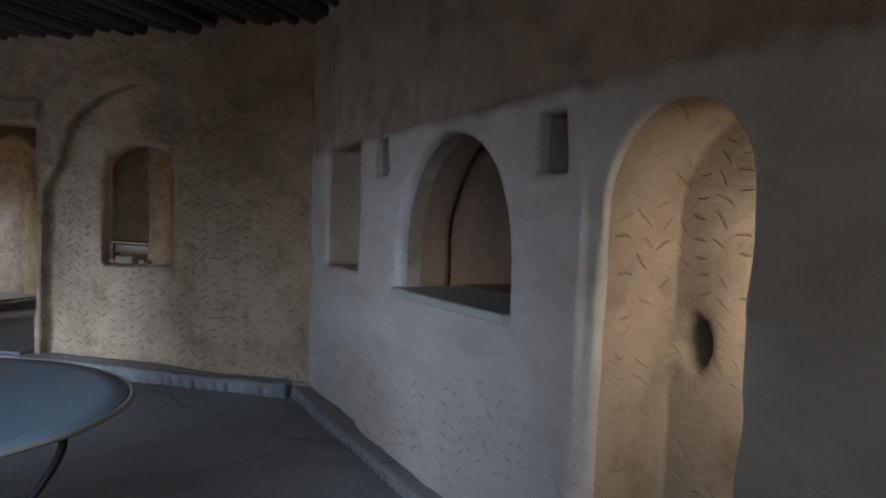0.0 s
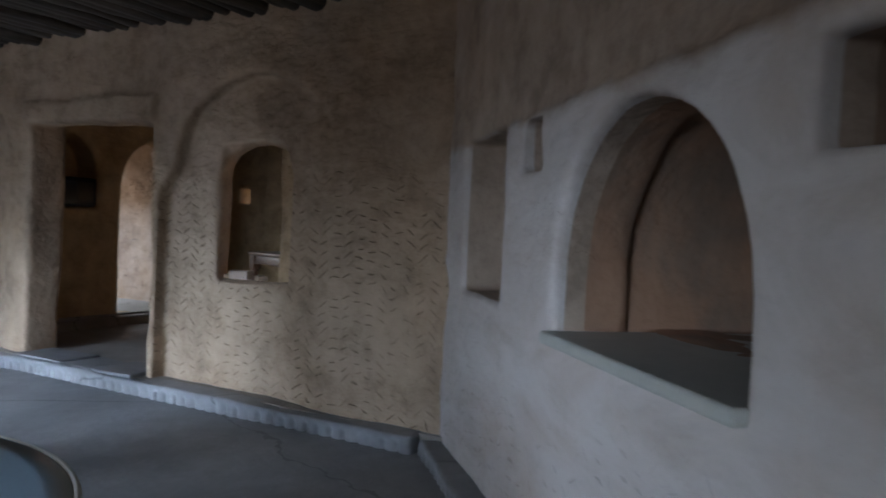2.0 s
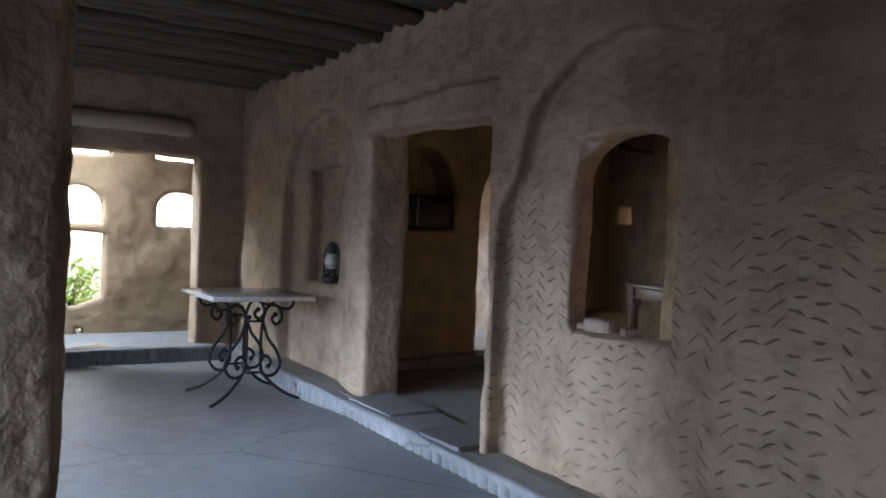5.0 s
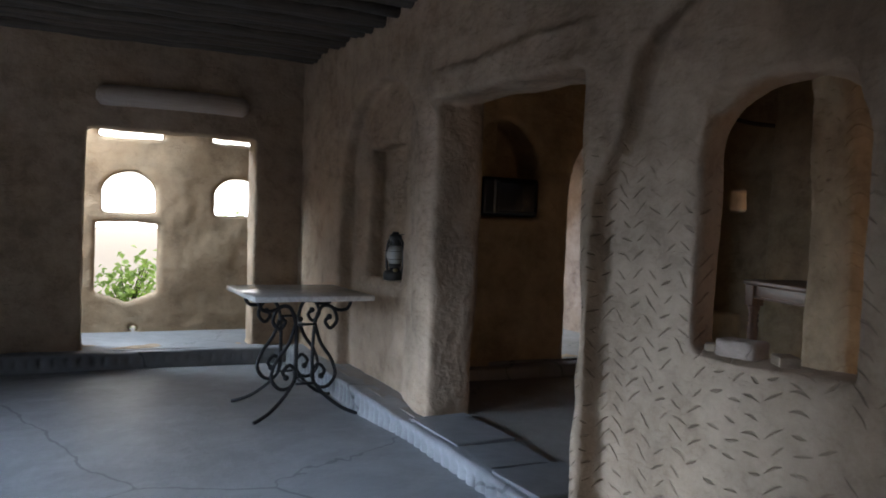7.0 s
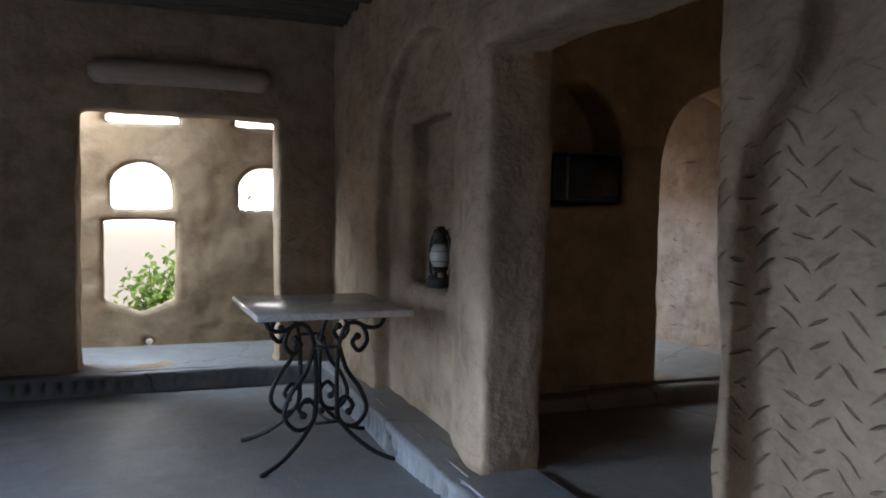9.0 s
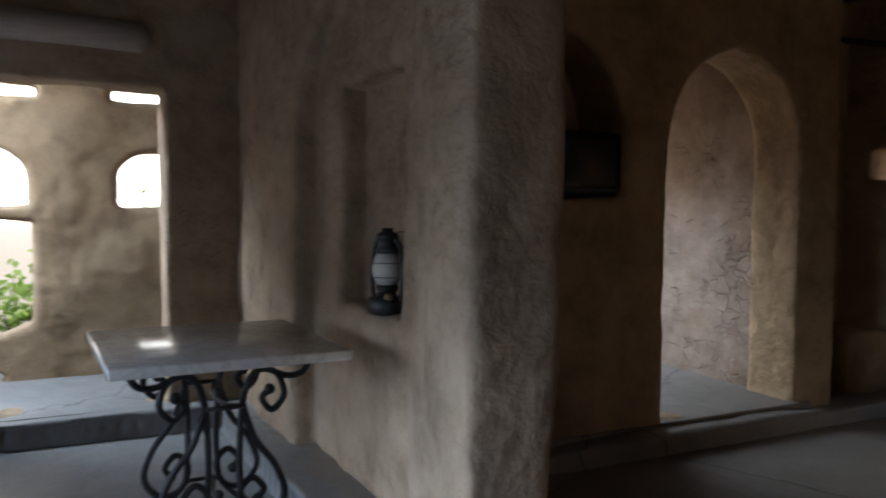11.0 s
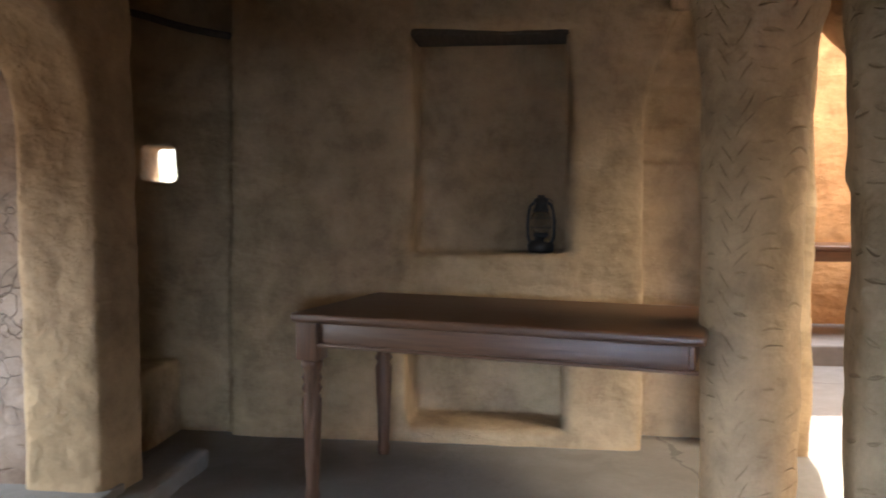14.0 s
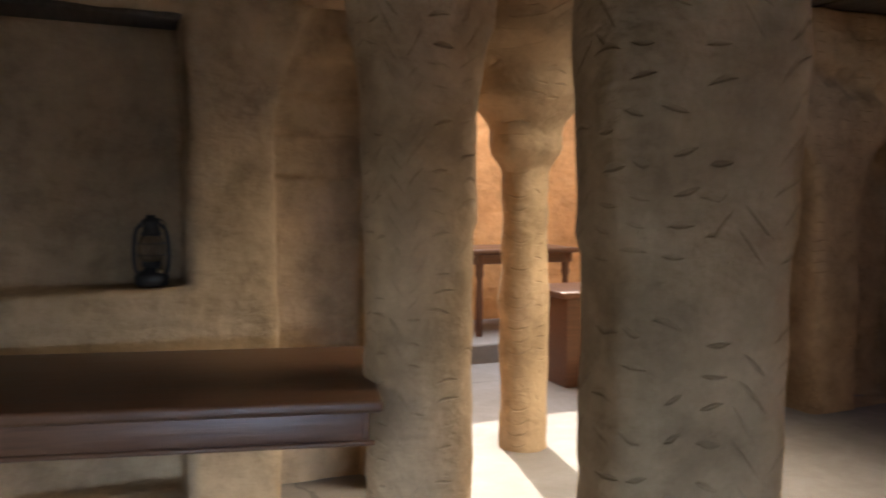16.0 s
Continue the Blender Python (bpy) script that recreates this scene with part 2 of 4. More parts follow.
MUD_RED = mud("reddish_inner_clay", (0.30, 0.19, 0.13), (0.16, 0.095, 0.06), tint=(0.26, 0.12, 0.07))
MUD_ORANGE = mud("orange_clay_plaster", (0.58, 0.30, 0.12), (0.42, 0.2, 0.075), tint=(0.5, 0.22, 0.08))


def floor_material(name, light, dark, gloss):
    n = Nodes(name)
    p = n.coords()
    broad = n.noise(p, 0.9, 4, 0.6, 0.3)
    fine = n.noise(p, 45, 4, 0.65)
    col = n.mix(n.ramp(broad, [(0.3, (0, 0, 0)), (0.7, (1, 1, 1))]), dark, light)
    col = n.mix(n.math("MULTIPLY", n.ramp(n.noise(p, 4, 6, 0.65, 0.8), [(0.45, (0, 0, 0)), (0.75, (1, 1, 1))]), 0.5), col, tuple(c * 1.35 for c in light))
    wander = n.noise(p, 2.2, 4, 0.6)
    x, y, z = n.split(p)
    crack = n.voronoi(n.join(n.math("ADD", x, n.math("MULTIPLY", wander, 0.4)), n.math("ADD", y, n.math("MULTIPLY", wander, 0.4)), z), 0.38, "DISTANCE_TO_EDGE")
    line = n.math("LESS_THAN", crack, 0.003)
    col = n.mix(n.math("MULTIPLY", line, 0.55), col, tuple(c * 0.3 for c in dark))
    col = n.mix(n.math("MULTIPLY", fine, 0.3), col, tuple(c * 0.55 for c in dark))
    normal = n.bump(n.noise(p, 14, 6, 0.6), 0.4, 0.012)
    normal = n.bump(n.math("MULTIPLY", line, -1.0), 0.8, 0.006, normal)
    return n.set(col, n.math("ADD", gloss, n.math("MULTIPLY", n.noise(p, 6, 4), 0.3)), normal, Specular_IOR_Level=0.4)


FLOOR = floor_material("worn_grey_screed", (0.24, 0.235, 0.235), (0.165, 0.16, 0.16), 0.36)
FLOOR_INNER = floor_material("dusty_brown_screed", (0.27, 0.24, 0.215), (0.2, 0.175, 0.15), 0.5)


def wood(name, light, dark, rough=0.6, along=0):
    n = Nodes(name)
    x, y, z = n.split(n.coords())
    axes = [x, y, z]
    axes[along] = n.math("MULTIPLY", axes[along], 0.07)
    p = n.join(*axes)
    grain = n.noise(p, 55, 5, 0.65, 0.4)
    rand = n.tree.nodes.new("ShaderNodeObjectInfo").outputs["Random"]
    col = n.mix(n.ramp(grain, [(0.3, (0, 0, 0)), (0.7, (1, 1, 1))]), dark, light)
    col = n.mix(n.math("MULTIPLY", rand, 0.35), col, tuple(c * 0.5 for c in dark))
    col = n.mix(n.math("MULTIPLY", n.noise(n.coords(), 3, 4), 0.35), col, tuple(c * 0.6 for c in dark))
    return n.set(col, n.math("ADD", rough - 0.1, n.math("MULTIPLY", grain, 0.25)), n.bump(grain, 0.35, 0.004))


BEAM = wood("smoked_timber", (0.15, 0.115, 0.085), (0.045, 0.034, 0.026), 0.85, 1)
TABLE_WOOD = wood("dark_polished_wood", (0.19, 0.088, 0.042), (0.09, 0.04, 0.02), 0.40, 0)
LOG_WOOD = wood("weathered_log", (0.58, 0.48, 0.40), (0.42, 0.33, 0.26), 0.7, 1)
LEG_WOOD = wood("dark_turned_wood", (0.22, 0.10, 0.048), (0.10, 0.046, 0.023), 0.48, 2)


def plain(name, colour, rough=0.5, metal=0.0, speck=0.15, scale=30):
    n = Nodes(name)
    p = n.coords()
    f = n.noise(p, scale, 5, 0.6)
    col = n.mix(n.math("MULTIPLY", f, speck * 2), colour, tuple(c * 0.5 for c in colour))
    return n.set(col, n.math("ADD", rough, n.math("MULTIPLY", n.noise(p, scale * 0.4, 3), 0.15)), n.bump(f, 0.15, 0.002), Metallic=metal)


IRON = plain("black_wrought_iron", (0.025, 0.024, 0.025), 0.45, 0.5)
TIN = plain("sooty_tin", (0.05, 0.048, 0.046), 0.4, 0.7)
RUST = plain("dull_brown_tin", (0.07, 0.05, 0.038), 0.5, 0.6)


def marble():
    n = Nodes("pale_marble")
    p = n.coords()
    vein = n.noise(p, 5, 6, 0.7, 1.6)
    col = n.mix(n.ramp(vein, [(0.45, (0, 0, 0)), (0.5, (1, 1, 1)), (0.56, (0, 0, 0))]), (0.78, 0.74, 0.69), (0.64, 0.59, 0.55))
    return n.set(col, n.math("ADD", 0.10, n.math("MULTIPLY", n.noise(p, 9, 4), 0.10)), Specular_IOR_Level=0.5)


MARBLE = marble()


def glass(name, colour, rough=0.0):
    n = Nodes(name)
    return n.set(colour, rough, Transmission_Weight=1.0, IOR=1.45)


CLEAR_GLASS = glass("smoky_lamp_glass", (0.86, 0.86, 0.82), 0.12)
n = Nodes("milky_lamp_glass")
WHITE_GLASS = n.set(n.mix(n.noise(n.coords(), 14, 3), (0.72, 0.70, 0.64), (0.5, 0.47, 0.42)), 0.22, Transmission_Weight=0.15)
n = Nodes("frosted_blue_glass")
FROSTED = n.set(n.mix(n.math("MULTIPLY", n.noise(n.coords(), 120, 3, 0.7), 0.5), (0.30, 0.42, 0.50), (0.40, 0.52, 0.60)), 0.24, n.bump(n.noise(n.coords(), 160, 2), 0.08, 0.001), Specular_IOR_Level=0.7)
BLACK_GLOSS = plain("glossy_black_casing", (0.012, 0.014, 0.02), 0.14, 0.0, 0.05)
BRASS = plain("dull_brass", (0.35, 0.27, 0.14), 0.35, 0.9)


def leaf_material():
    n = Nodes("sunlit_leaf")
    col = n.mix(n.noise(n.coords(), 9, 3), (0.16, 0.30, 0.07), (0.26, 0.38, 0.12))
    n.set(col, 0.5)
    through = n.tree.nodes.new("ShaderNodeBsdfTranslucent")
    n.link(n.mix(0.5, col, (0.42, 0.60, 0.12)), through.inputs["Color"])
    blend = n.tree.nodes.new("ShaderNodeMixShader")
    blend.inputs[0].default_value = 0.5
    n.link(n.bsdf.outputs[0], blend.inputs[1])
    n.link(through.outputs[0], blend.inputs[2])
    n.link(blend.outputs[0], n.tree.nodes["Material Output"].inputs["Surface"])
    return n.mat


LEAF = leaf_material()
# Emissive white that stands in for the blown-out daylight outside.
GLOW_BOARD = Nodes("glowing_backdrop_white")
GLOW_BOARD = GLOW_BOARD.set((0.8, 0.8, 0.8), 1.0, Emission_Color=(1.0, 0.99, 0.97, 1), Emission_Strength=2.2)

SOIL = plain("pale_dry_earth", (0.42, 0.37, 0.31), 0.9, 0.0, 0.2, 6)
SILL_STONE = plain("grey_green_stone", (0.42, 0.42, 0.37), 0.45, 0.0, 0.25, 14)
LIME = plain("sunlit_limewash", (0.82, 0.79, 0.74), 0.9, 0.0, 0.1, 8)


# ---- mesh tools ----
def finish(name, mesh, mats, m=None, parent=None, smooth=True, label="", category="", group="", kind=""):
    ob = new(name, mesh)
    for mat in mats if isinstance(mats, (list, tuple)) else [mats]:
        mesh.materials.append(mat)
    if smooth:
        mesh.polygons.foreach_set("use_smooth", [True] * len(mesh.polygons))
    if parent is not None:
        ob.parent = parent
    if m is not None:
        ob.matrix_local = m
    return tagged(ob, label, category, group, kind)


def part(name, bm, material, parent, label="", smooth=True):
    mesh = bpy.data.meshes.new(name)
    bm.to_mesh(mesh)
    bm.free()
    return finish(name, mesh, material, None, parent, smooth, label)


def thing(name, m, label, category, group=""):
    ob = new(name)
    ob.empty_display_size = 0.1
    ob.matrix_world = m
    return tagged(ob, label, category, group)


def add_box(bm, lo, hi, bevel=0.0, segments=2):
    g = bmesh.ops.create_cube(bm, size=1.0)
    c, s = [(a + b) / 2 for a, b in zip(lo, hi)], [b - a for a, b in zip(lo, hi)]
    for v in g["verts"]:
        v.co = Vector((v.co[i] * s[i] + c[i] for i in range(3)))
    if bevel:
        edges = list({e for v in g["verts"] for e in v.link_edges})
        bmesh.ops.bevel(bm, geom=edges, offset=bevel, segments=segments, affect="EDGES", profile=0.5)
    return bm


def box_bm(lo, hi, bevel=0.0, segments=2):
    return add_box(bmesh.new(), lo, hi, bevel, segments)


def lathe(bm, rings, steps=24, centre=(0, 0)):
    """Turns (radius, z) rings round the z axis."""
    loops = []
    for r, z in rings:
        loops.append([bm.verts.new((centre[0] + r * math.cos(math.tau * i / steps), centre[1] + r * math.sin(math.tau * i / steps), z)) for i in range(steps)])
    for a, b in zip(loops, loops[1:]):
        for i in range(steps):
            j = (i + 1) % steps
            bm.faces.new((a[i], a[j], b[j], b[i]))
    bm.faces.new(list(reversed(loops[0])))
    bm.faces.new(loops[-1])
    return bm


def tube(bm, points, radius, steps=8, closed=False, taper=None):
    """A round bar along points."""
    pts = [Vector(p) for p in points]
    n, loops, side = len(pts), [], None
    for i, p in enumerate(pts):
        a, b = pts[(i - 1) % n if closed else max(i - 1, 0)], pts[(i + 1) % n if closed else min(i + 1, n - 1)]
        way = (b - a).normalized()
        if side is None:
            side = way.orthogonal().normalized()
        side = (side - way * side.dot(way)).normalized()
        other, r = way.cross(side), radius * (taper[i] if taper else 1)
        loops.append([bm.verts.new(p + (side * math.cos(math.tau * k / steps) + other * math.sin(math.tau * k / steps)) * r) for k in range(steps)])
    pairs = list(zip(loops, loops[1:])) + ([(loops[-1], loops[0])] if closed else [])
    for a, b in pairs:
        for k in range(steps):
            j = (k + 1) % steps
            bm.faces.new((a[k], a[j], b[j], b[k]))
    if not closed:
        bm.faces.new(list(reversed(loops[0])))
        bm.faces.new(loops[-1])
    return bm


def spline(points, per=8):
    """Points along a smooth curve through the given ones."""
    p = [Vector(q) for q in points]
    out = []
    for i in range(len(p) - 1):
        a, b, c, d = p[max(i - 1, 0)], p[i], p[i + 1], p[min(i + 2, len(p) - 1)]
        for k in range(per):
            t = k / per
            out.append(0.5 * ((2 * b) + (c - a) * t + (2 * a - 5 * b + 4 * c - d) * t * t + (3 * b - a - 3 * c + d) * t ** 3))
    return out + [p[-1]]


# ---- clay forms: solids written as distance fields and skinned ----
def lattice(x, y, z, size, seed):
    """Smooth random values at points."""
    rng = np.random.RandomState(seed)
    table = rng.rand(24, 24, 24) * 2 - 1
    q = [np.asarray(a) / size for a in (x, y, z)]
    i = [np.floor(a).astype(int) for a in q]
    f = [a - b for a, b in zip(q, i)]
    f = [a * a * (3 - 2 * a) for a in f]
    i = [a % 24 for a in i]
    j = [(a + 1) % 24 for a in i]
    out = 0
    for dx in (0, 1):
        for dy in (0, 1):
            for dz in (0, 1):
                w = (f[0] if dx else 1 - f[0]) * (f[1] if dy else 1 - f[1]) * (f[2] if dz else 1 - f[2])
                out = out + w * table[(j if dx else i)[0], (j if dy else i)[1], (j if dz else i)[2]]
    return out


def smax(a, b, k=0.05):
    h = np.maximum(k - np.abs(a - b), 0) / k
    return np.maximum(a, b) + h * h * k / 4


def smin(a, b, k=0.05):
    return -smax(-a, -b, k)


def cut(f, hole, k=0.05):
    return smax(f, -hole, k)


def slab(x, y, z, lo, hi):
    q = [np.maximum(l - a, a - h) for a, l, h in zip((x, y, z), lo, hi)]
    return np.maximum(np.maximum(q[0], q[1]), q[2])


def arch(x, z, x0, x1, z0, spring, top):
    c, w, h = (x0 + x1) / 2, (x1 - x0) / 2, top - spring
    low = np.maximum(np.abs(x - c) - w, z0 - z)
    high = (np.sqrt(((x - c) / w) ** 2 + ((z - spring) / h) ** 2) - 1) * min(w, h)
    return np.where(z > spring, np.maximum(high, z0 - z), low)


def deep(shape, y, depth, start=-1.0):
    return np.maximum(shape, np.maximum(y - depth, start - y))


def skin(f, lo, h):
    """The surface where the field f is zero: one vertex in each crossed cell."""
    s = f < 0
    n = [d - 1 for d in f.shape]
    total, count = np.zeros((*n, 3), np.float32), np.zeros(n, np.int32)
    for axis in range(3):
        a = [slice(None)] * 3
        b = [slice(None)] * 3
        a[axis], b[axis] = slice(0, -1), slice(1, None)
        fa, fb = f[tuple(a)], f[tuple(b)]
        crossed = s[tuple(a)] != s[tuple(b)]
        t = np.where(crossed, fa / np.where(crossed, fa - fb, 1), 0).astype(np.float32)
        others = [k for k in range(3) if k != axis]
        for d0 in (0, 1):
            for d1 in (0, 1):
                pick = [slice(None)] * 3
                pick[others[0]] = slice(d0, n[others[0]] + d0)
                pick[others[1]] = slice(d1, n[others[1]] + d1)
                c, tt = crossed[tuple(pick)], t[tuple(pick)]
                total[..., axis] += tt
                total[..., others[0]] += np.where(c, d0, 0)
                total[..., others[1]] += np.where(c, d1, 0)
                count += c
    active = count > 0
    index = np.full(n, -1, np.int64)
    index[active] = np.arange(active.sum())
    cells = np.argwhere(active)
    verts = (cells + total[active] / count[active][:, None]) * h + np.array(lo)
    faces = []
    for axis in range(3):
        u, v = [(1, 2), (2, 0), (0, 1)][axis]
        a = [slice(1, -1)] * 3
        b = [slice(1, -1)] * 3
        a[axis], b[axis] = slice(0, -1), slice(1, None)
        sa, sb = s[tuple(a)], s[tuple(b)]
        for inside in (True, False):
            at = np.argwhere((sa == inside) & (sb != inside))
            if not len(at):
                continue
            at = at.copy()
            at[:, u] += 1
            at[:, v] += 1
            ring = []
            for du, dv in ((-1, -1), (0, -1), (0, 0), (-1, 0)):
                c = at.copy()
                c[:, u] += du
                c[:, v] += dv
                ring.append(index[c[:, 0], c[:, 1], c[:, 2]])
            q = np.stack(ring if inside else ring[::-1], 1)
            faces.append(q)
    return verts, np.concatenate(faces)


def clay(name, lo, hi, field, material, m, label, category="wall", h=0.024, rough=0.012, seed=1, kind="structure", parent=None):
    """A clay body: field(x, y, z) in its own axes, skinned, then made uneven."""
    pad = 3 * h
    axes = [np.arange(l - pad, t + pad + h, h) for l, t in zip(lo, hi)]
    x, y, z = np.meshgrid(*axes, indexing="ij")
    f = field(x, y, z)
    verts, faces = skin(f, [a[0] for a in axes], h)
    mesh = bpy.data.meshes.new(name)
    mesh.vertices.add(len(verts))
    mesh.loops.add(len(faces) * 4)
    mesh.polygons.add(len(faces))
    mesh.loops.foreach_set("vertex_index", faces.astype(np.int32).ravel())
    mesh.polygons.foreach_set("loop_start", np.arange(0, len(faces) * 4, 4, dtype=np.int32))
    mesh.polygons.foreach_set("loop_total", np.full(len(faces), 4, dtype=np.int32))
    mesh.vertices.foreach_set("co", verts.astype(np.float32).ravel())
    mesh.update(calc_edges=True)
    normals = np.zeros(len(verts) * 3, np.float32)
    mesh.vertices.foreach_get("normal", normals)
    normals = normals.reshape(-1, 3)
    a, b, c = verts.T
    bumps = lattice(a, b, c, 0.42, seed) * 1.3 + lattice(a, b, c, 0.13, seed + 7) * 0.55 + lattice(a, b, c, 0.05, seed + 3) * 0.22
    verts = verts + normals * (bumps * rough)[:, None]
    mesh.vertices.foreach_set("co", verts.astype(np.float32).ravel())
    mesh.update()
    ob = finish(name, mesh, material, m, parent, True, label, category, "", kind)
    return ob


# ---- the setting: long room ----
TOP = 2.5


def wall_a_field(x, y, z):
    f = slab(x, y, z, (-8.75, 0, -0.1), (-1.8, 0.285, TOP + 0.1))
    fade = np.clip((-3.0 - x) / 0.5, 0, 1)
    rise = np.clip((z - 1.3) / 0.32, 0, 1)
    corbel = 0.17 * rise * rise * (3 - 2 * rise)
    right = arch(np.where(x < -3.7, x - corbel, x), z, -4.43, -3.0, 0.0, 1.62, 2.09)
    f = cut(f, deep(right, y, 0.10 * fade), 0.035)
    fade = np.clip((-6.0 - x) / 0.4, 0, 1)
    f = cut(f, deep(arch(x, z, -7.40, -5.98, 0.0, 1.5, 2.09), y, 0.11 * fade), 0.04)
    f = cut(f, deep(slab(x, y, z, (-5.80, -1, -1), (-4.50, 1, 1.855 - 0.035 * np.clip((x + 5.8) / 1.3, 0, 1))), y, 1), 0.035)
    f = smin(f, slab(x, y, z, (-5.86, -0.03 - 0.012 * lattice(x, y * 0, z * 0, 0.4, 61), 1.835), (-4.46, 0.2, 1.98 + 0.03 * lattice(x, y * 0, z * 0, 0.3, 62))), 0.05)
    f = cut(f, deep(slab(x, y, z, (-5.80, -1, -1), (-4.50, 1, 1.855 - 0.035 * np.clip((x + 5.8) / 1.3, 0, 1))), y, 1), 0.025)
    splay = 0.11 * np.clip(y / 0.285, 0, 1)
    f = cut(f, deep(slab(x, y, z, (-3.95, -1, 0.84), (-3.41, 1, 1.665)), y, 0.14), 0.03)
    f = cut(f, deep(arch(np.where(x < -3.68, x + splay, x), z, -3.93, -3.36, 0.84, 1.46, 1.68), y, 1), 0.035)
    f = cut(f, deep(slab(x, y, z, (-7.08, -1, 0.815), (-6.49, 1, 1.685)), y, 0.225), 0.03)
    return f


clay("wall_north", (-8.75, -0.05, -0.1), (-1.8, 0.33, TOP + 0.1), wall_a_field, MUD_MARKS, pose(0, 4.62, 0),
     "brown clay wall with herringbone finger marks, arched recesses, a doorway and a small window", h=0.022)

B_TURN = math.degrees(math.atan2(-0.741, 0.672))


def wall_b_field(x, y, z):
    f = slab(x, y, z, (-0.35, 0, -0.1), (4.75, 0.95, TOP + 0.1))
    f = smin(f, slab(x, y, z, (1.0, -0.022, -0.1), (3.0, 0.3, 1.615)), 0.03)
    f = cut(f, deep(slab(x, y, z, (0.30, -1, 0.93), (0.90, 1, 1.62)), y, 0.22), 0.04)
    f = cut(f, deep(slab(x, y, z, (1.20, -1, 1.43), (1.395, 1, 1.605)), y, 0.35), 0.012)
    f = cut(f, deep(slab(x, y, z, (2.735, -1, 1.37), (2.91, 1, 1.56)), y, 0.35), 0.012)
    f = cut(f, deep(arch(x, z, 1.56, 2.575, 0.90, 1.08, 1.565), y, 0.30), 0.04)
    f = cut(f, deep(arch(x, z, 1.52, 2.75, 0.90, 1.1, 1.62), y, 0.85, 0.26), 0.06)
    f = cut(f, slab(x, y, z, (2.45, 0.42, 0.90), (2.95, 0.72, 1.45)), 0.06)
    f = cut(f, deep(arch(x - 0.05 * (z - 1.0) * (z > 0), z, 3.065, 3.60, 0.12, 1.26, 1.53), y, 0.28), 0.025)
    # Pocket cut only to hold the added alcove lamp.
    f = cut(f, slab(x, y, z, (3.5, 0.09, 0.32), (3.74, 0.25, 1.36)), 0.02)
    f = cut(f, deep(np.sqrt((x - 3.15) ** 2 + ((z - 0.885) * 0.82) ** 2) - 0.068, y, 0.75), 0.012)
    return f


WALL_B = pose(-2.25, 4.62, 0, 0, 0, B_TURN)
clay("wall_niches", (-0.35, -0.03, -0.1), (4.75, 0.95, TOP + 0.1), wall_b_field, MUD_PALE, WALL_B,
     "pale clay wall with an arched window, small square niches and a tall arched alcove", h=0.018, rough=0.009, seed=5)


def end_wall_field(x, y, z):
    f = slab(x, y, z, (-1.4, 0, -0.1), (4.7, 0.26, TOP + 0.1))
    f = cut(f, deep(slab(x, y, z, (2.97, -1, 0.13), (4.235, 1, 1.815)), y, 1), 0.03)
    return f


END = pose(-8.45, 0, 0, 0, 0, 90)
clay("wall_west", (-1.4, -0.12, -0.1), (4.7, 0.26, TOP + 0.1), end_wall_field, MUD_SIDE, END,
     "dark clay end wall with a wide doorway under a moulded clay bar", h=0.026, seed=9)


def screen_field(x, y, z):
    f = slab(x, y, z, (1.9, 0, -0.1), (5.6, 0.14, 2.6))
    for y0, y1 in ((3.08, 3.62), (4.03, 4.57)):
        f = cut(f, deep(slab(x, y, z, (y0, -1, 1.835), (y1, 1, 1.907)), y, 1), 0.02)
    for y0, y1 in ((3.13, 3.56), (4.07, 4.50)):
        f = cut(f, deep(arch(x, z, y0, y1, 1.186, 1.36, 1.52), y, 1), 0.02)
    for y0, y1 in ((3.076, 3.585),):
        c, w = (y0 + y1) / 2, (y1 - y0) / 2
        shield = np.maximum(np.maximum(np.abs(x - c) - w, z - 1.085), (0.387 + np.abs(x - c) * 0.36) - z)
        f = cut(f, deep(shield, y, 1), 0.02)
    f = cut(f, deep(np.sqrt((x - 3.395) ** 2 + (z - 0.150) ** 2) - 0.035, y, 1), 0.01)
    return f


clay("wall_screen", (1.9, 0, -0.1), (5.6, 0.14, 2.6), screen_field, MUD_SCREEN, pose(-9.36, 0, 0, 0, 0, 90),
     "ochre clay porch screen pierced by arched and shield-shaped openings", h=0.024, seed=12)


def flat(name, lo, hi, mat, label, category, bevel=0.0):
    mesh = bpy.data.meshes.new(name)
    bm = box_bm(lo, hi, bevel)
    bm.to_mesh(mesh)
    bm.free()
    return finish(name, mesh, mat, None, None, False, label, category, "", "structure")


def floor_height(x, y):
    """Nearly flat, rising a little towards the north wall and the niche wall."""
    def ease(v):
        v = min(max(v, 0), 1)
        return v * v * (3 - 2 * v)
    near_b = 0.741 * (x + 2.25) + 0.672 * (y - 4.62)
    lift = max(ease((y - 3.5) / 1.0) * ease((x + 6.9) / 1.4), ease((near_b + 1.0) / 0.95))
    return 0.06 * lift + 0.004 * noise.noise((x * 1.3, y * 1.3, 0))


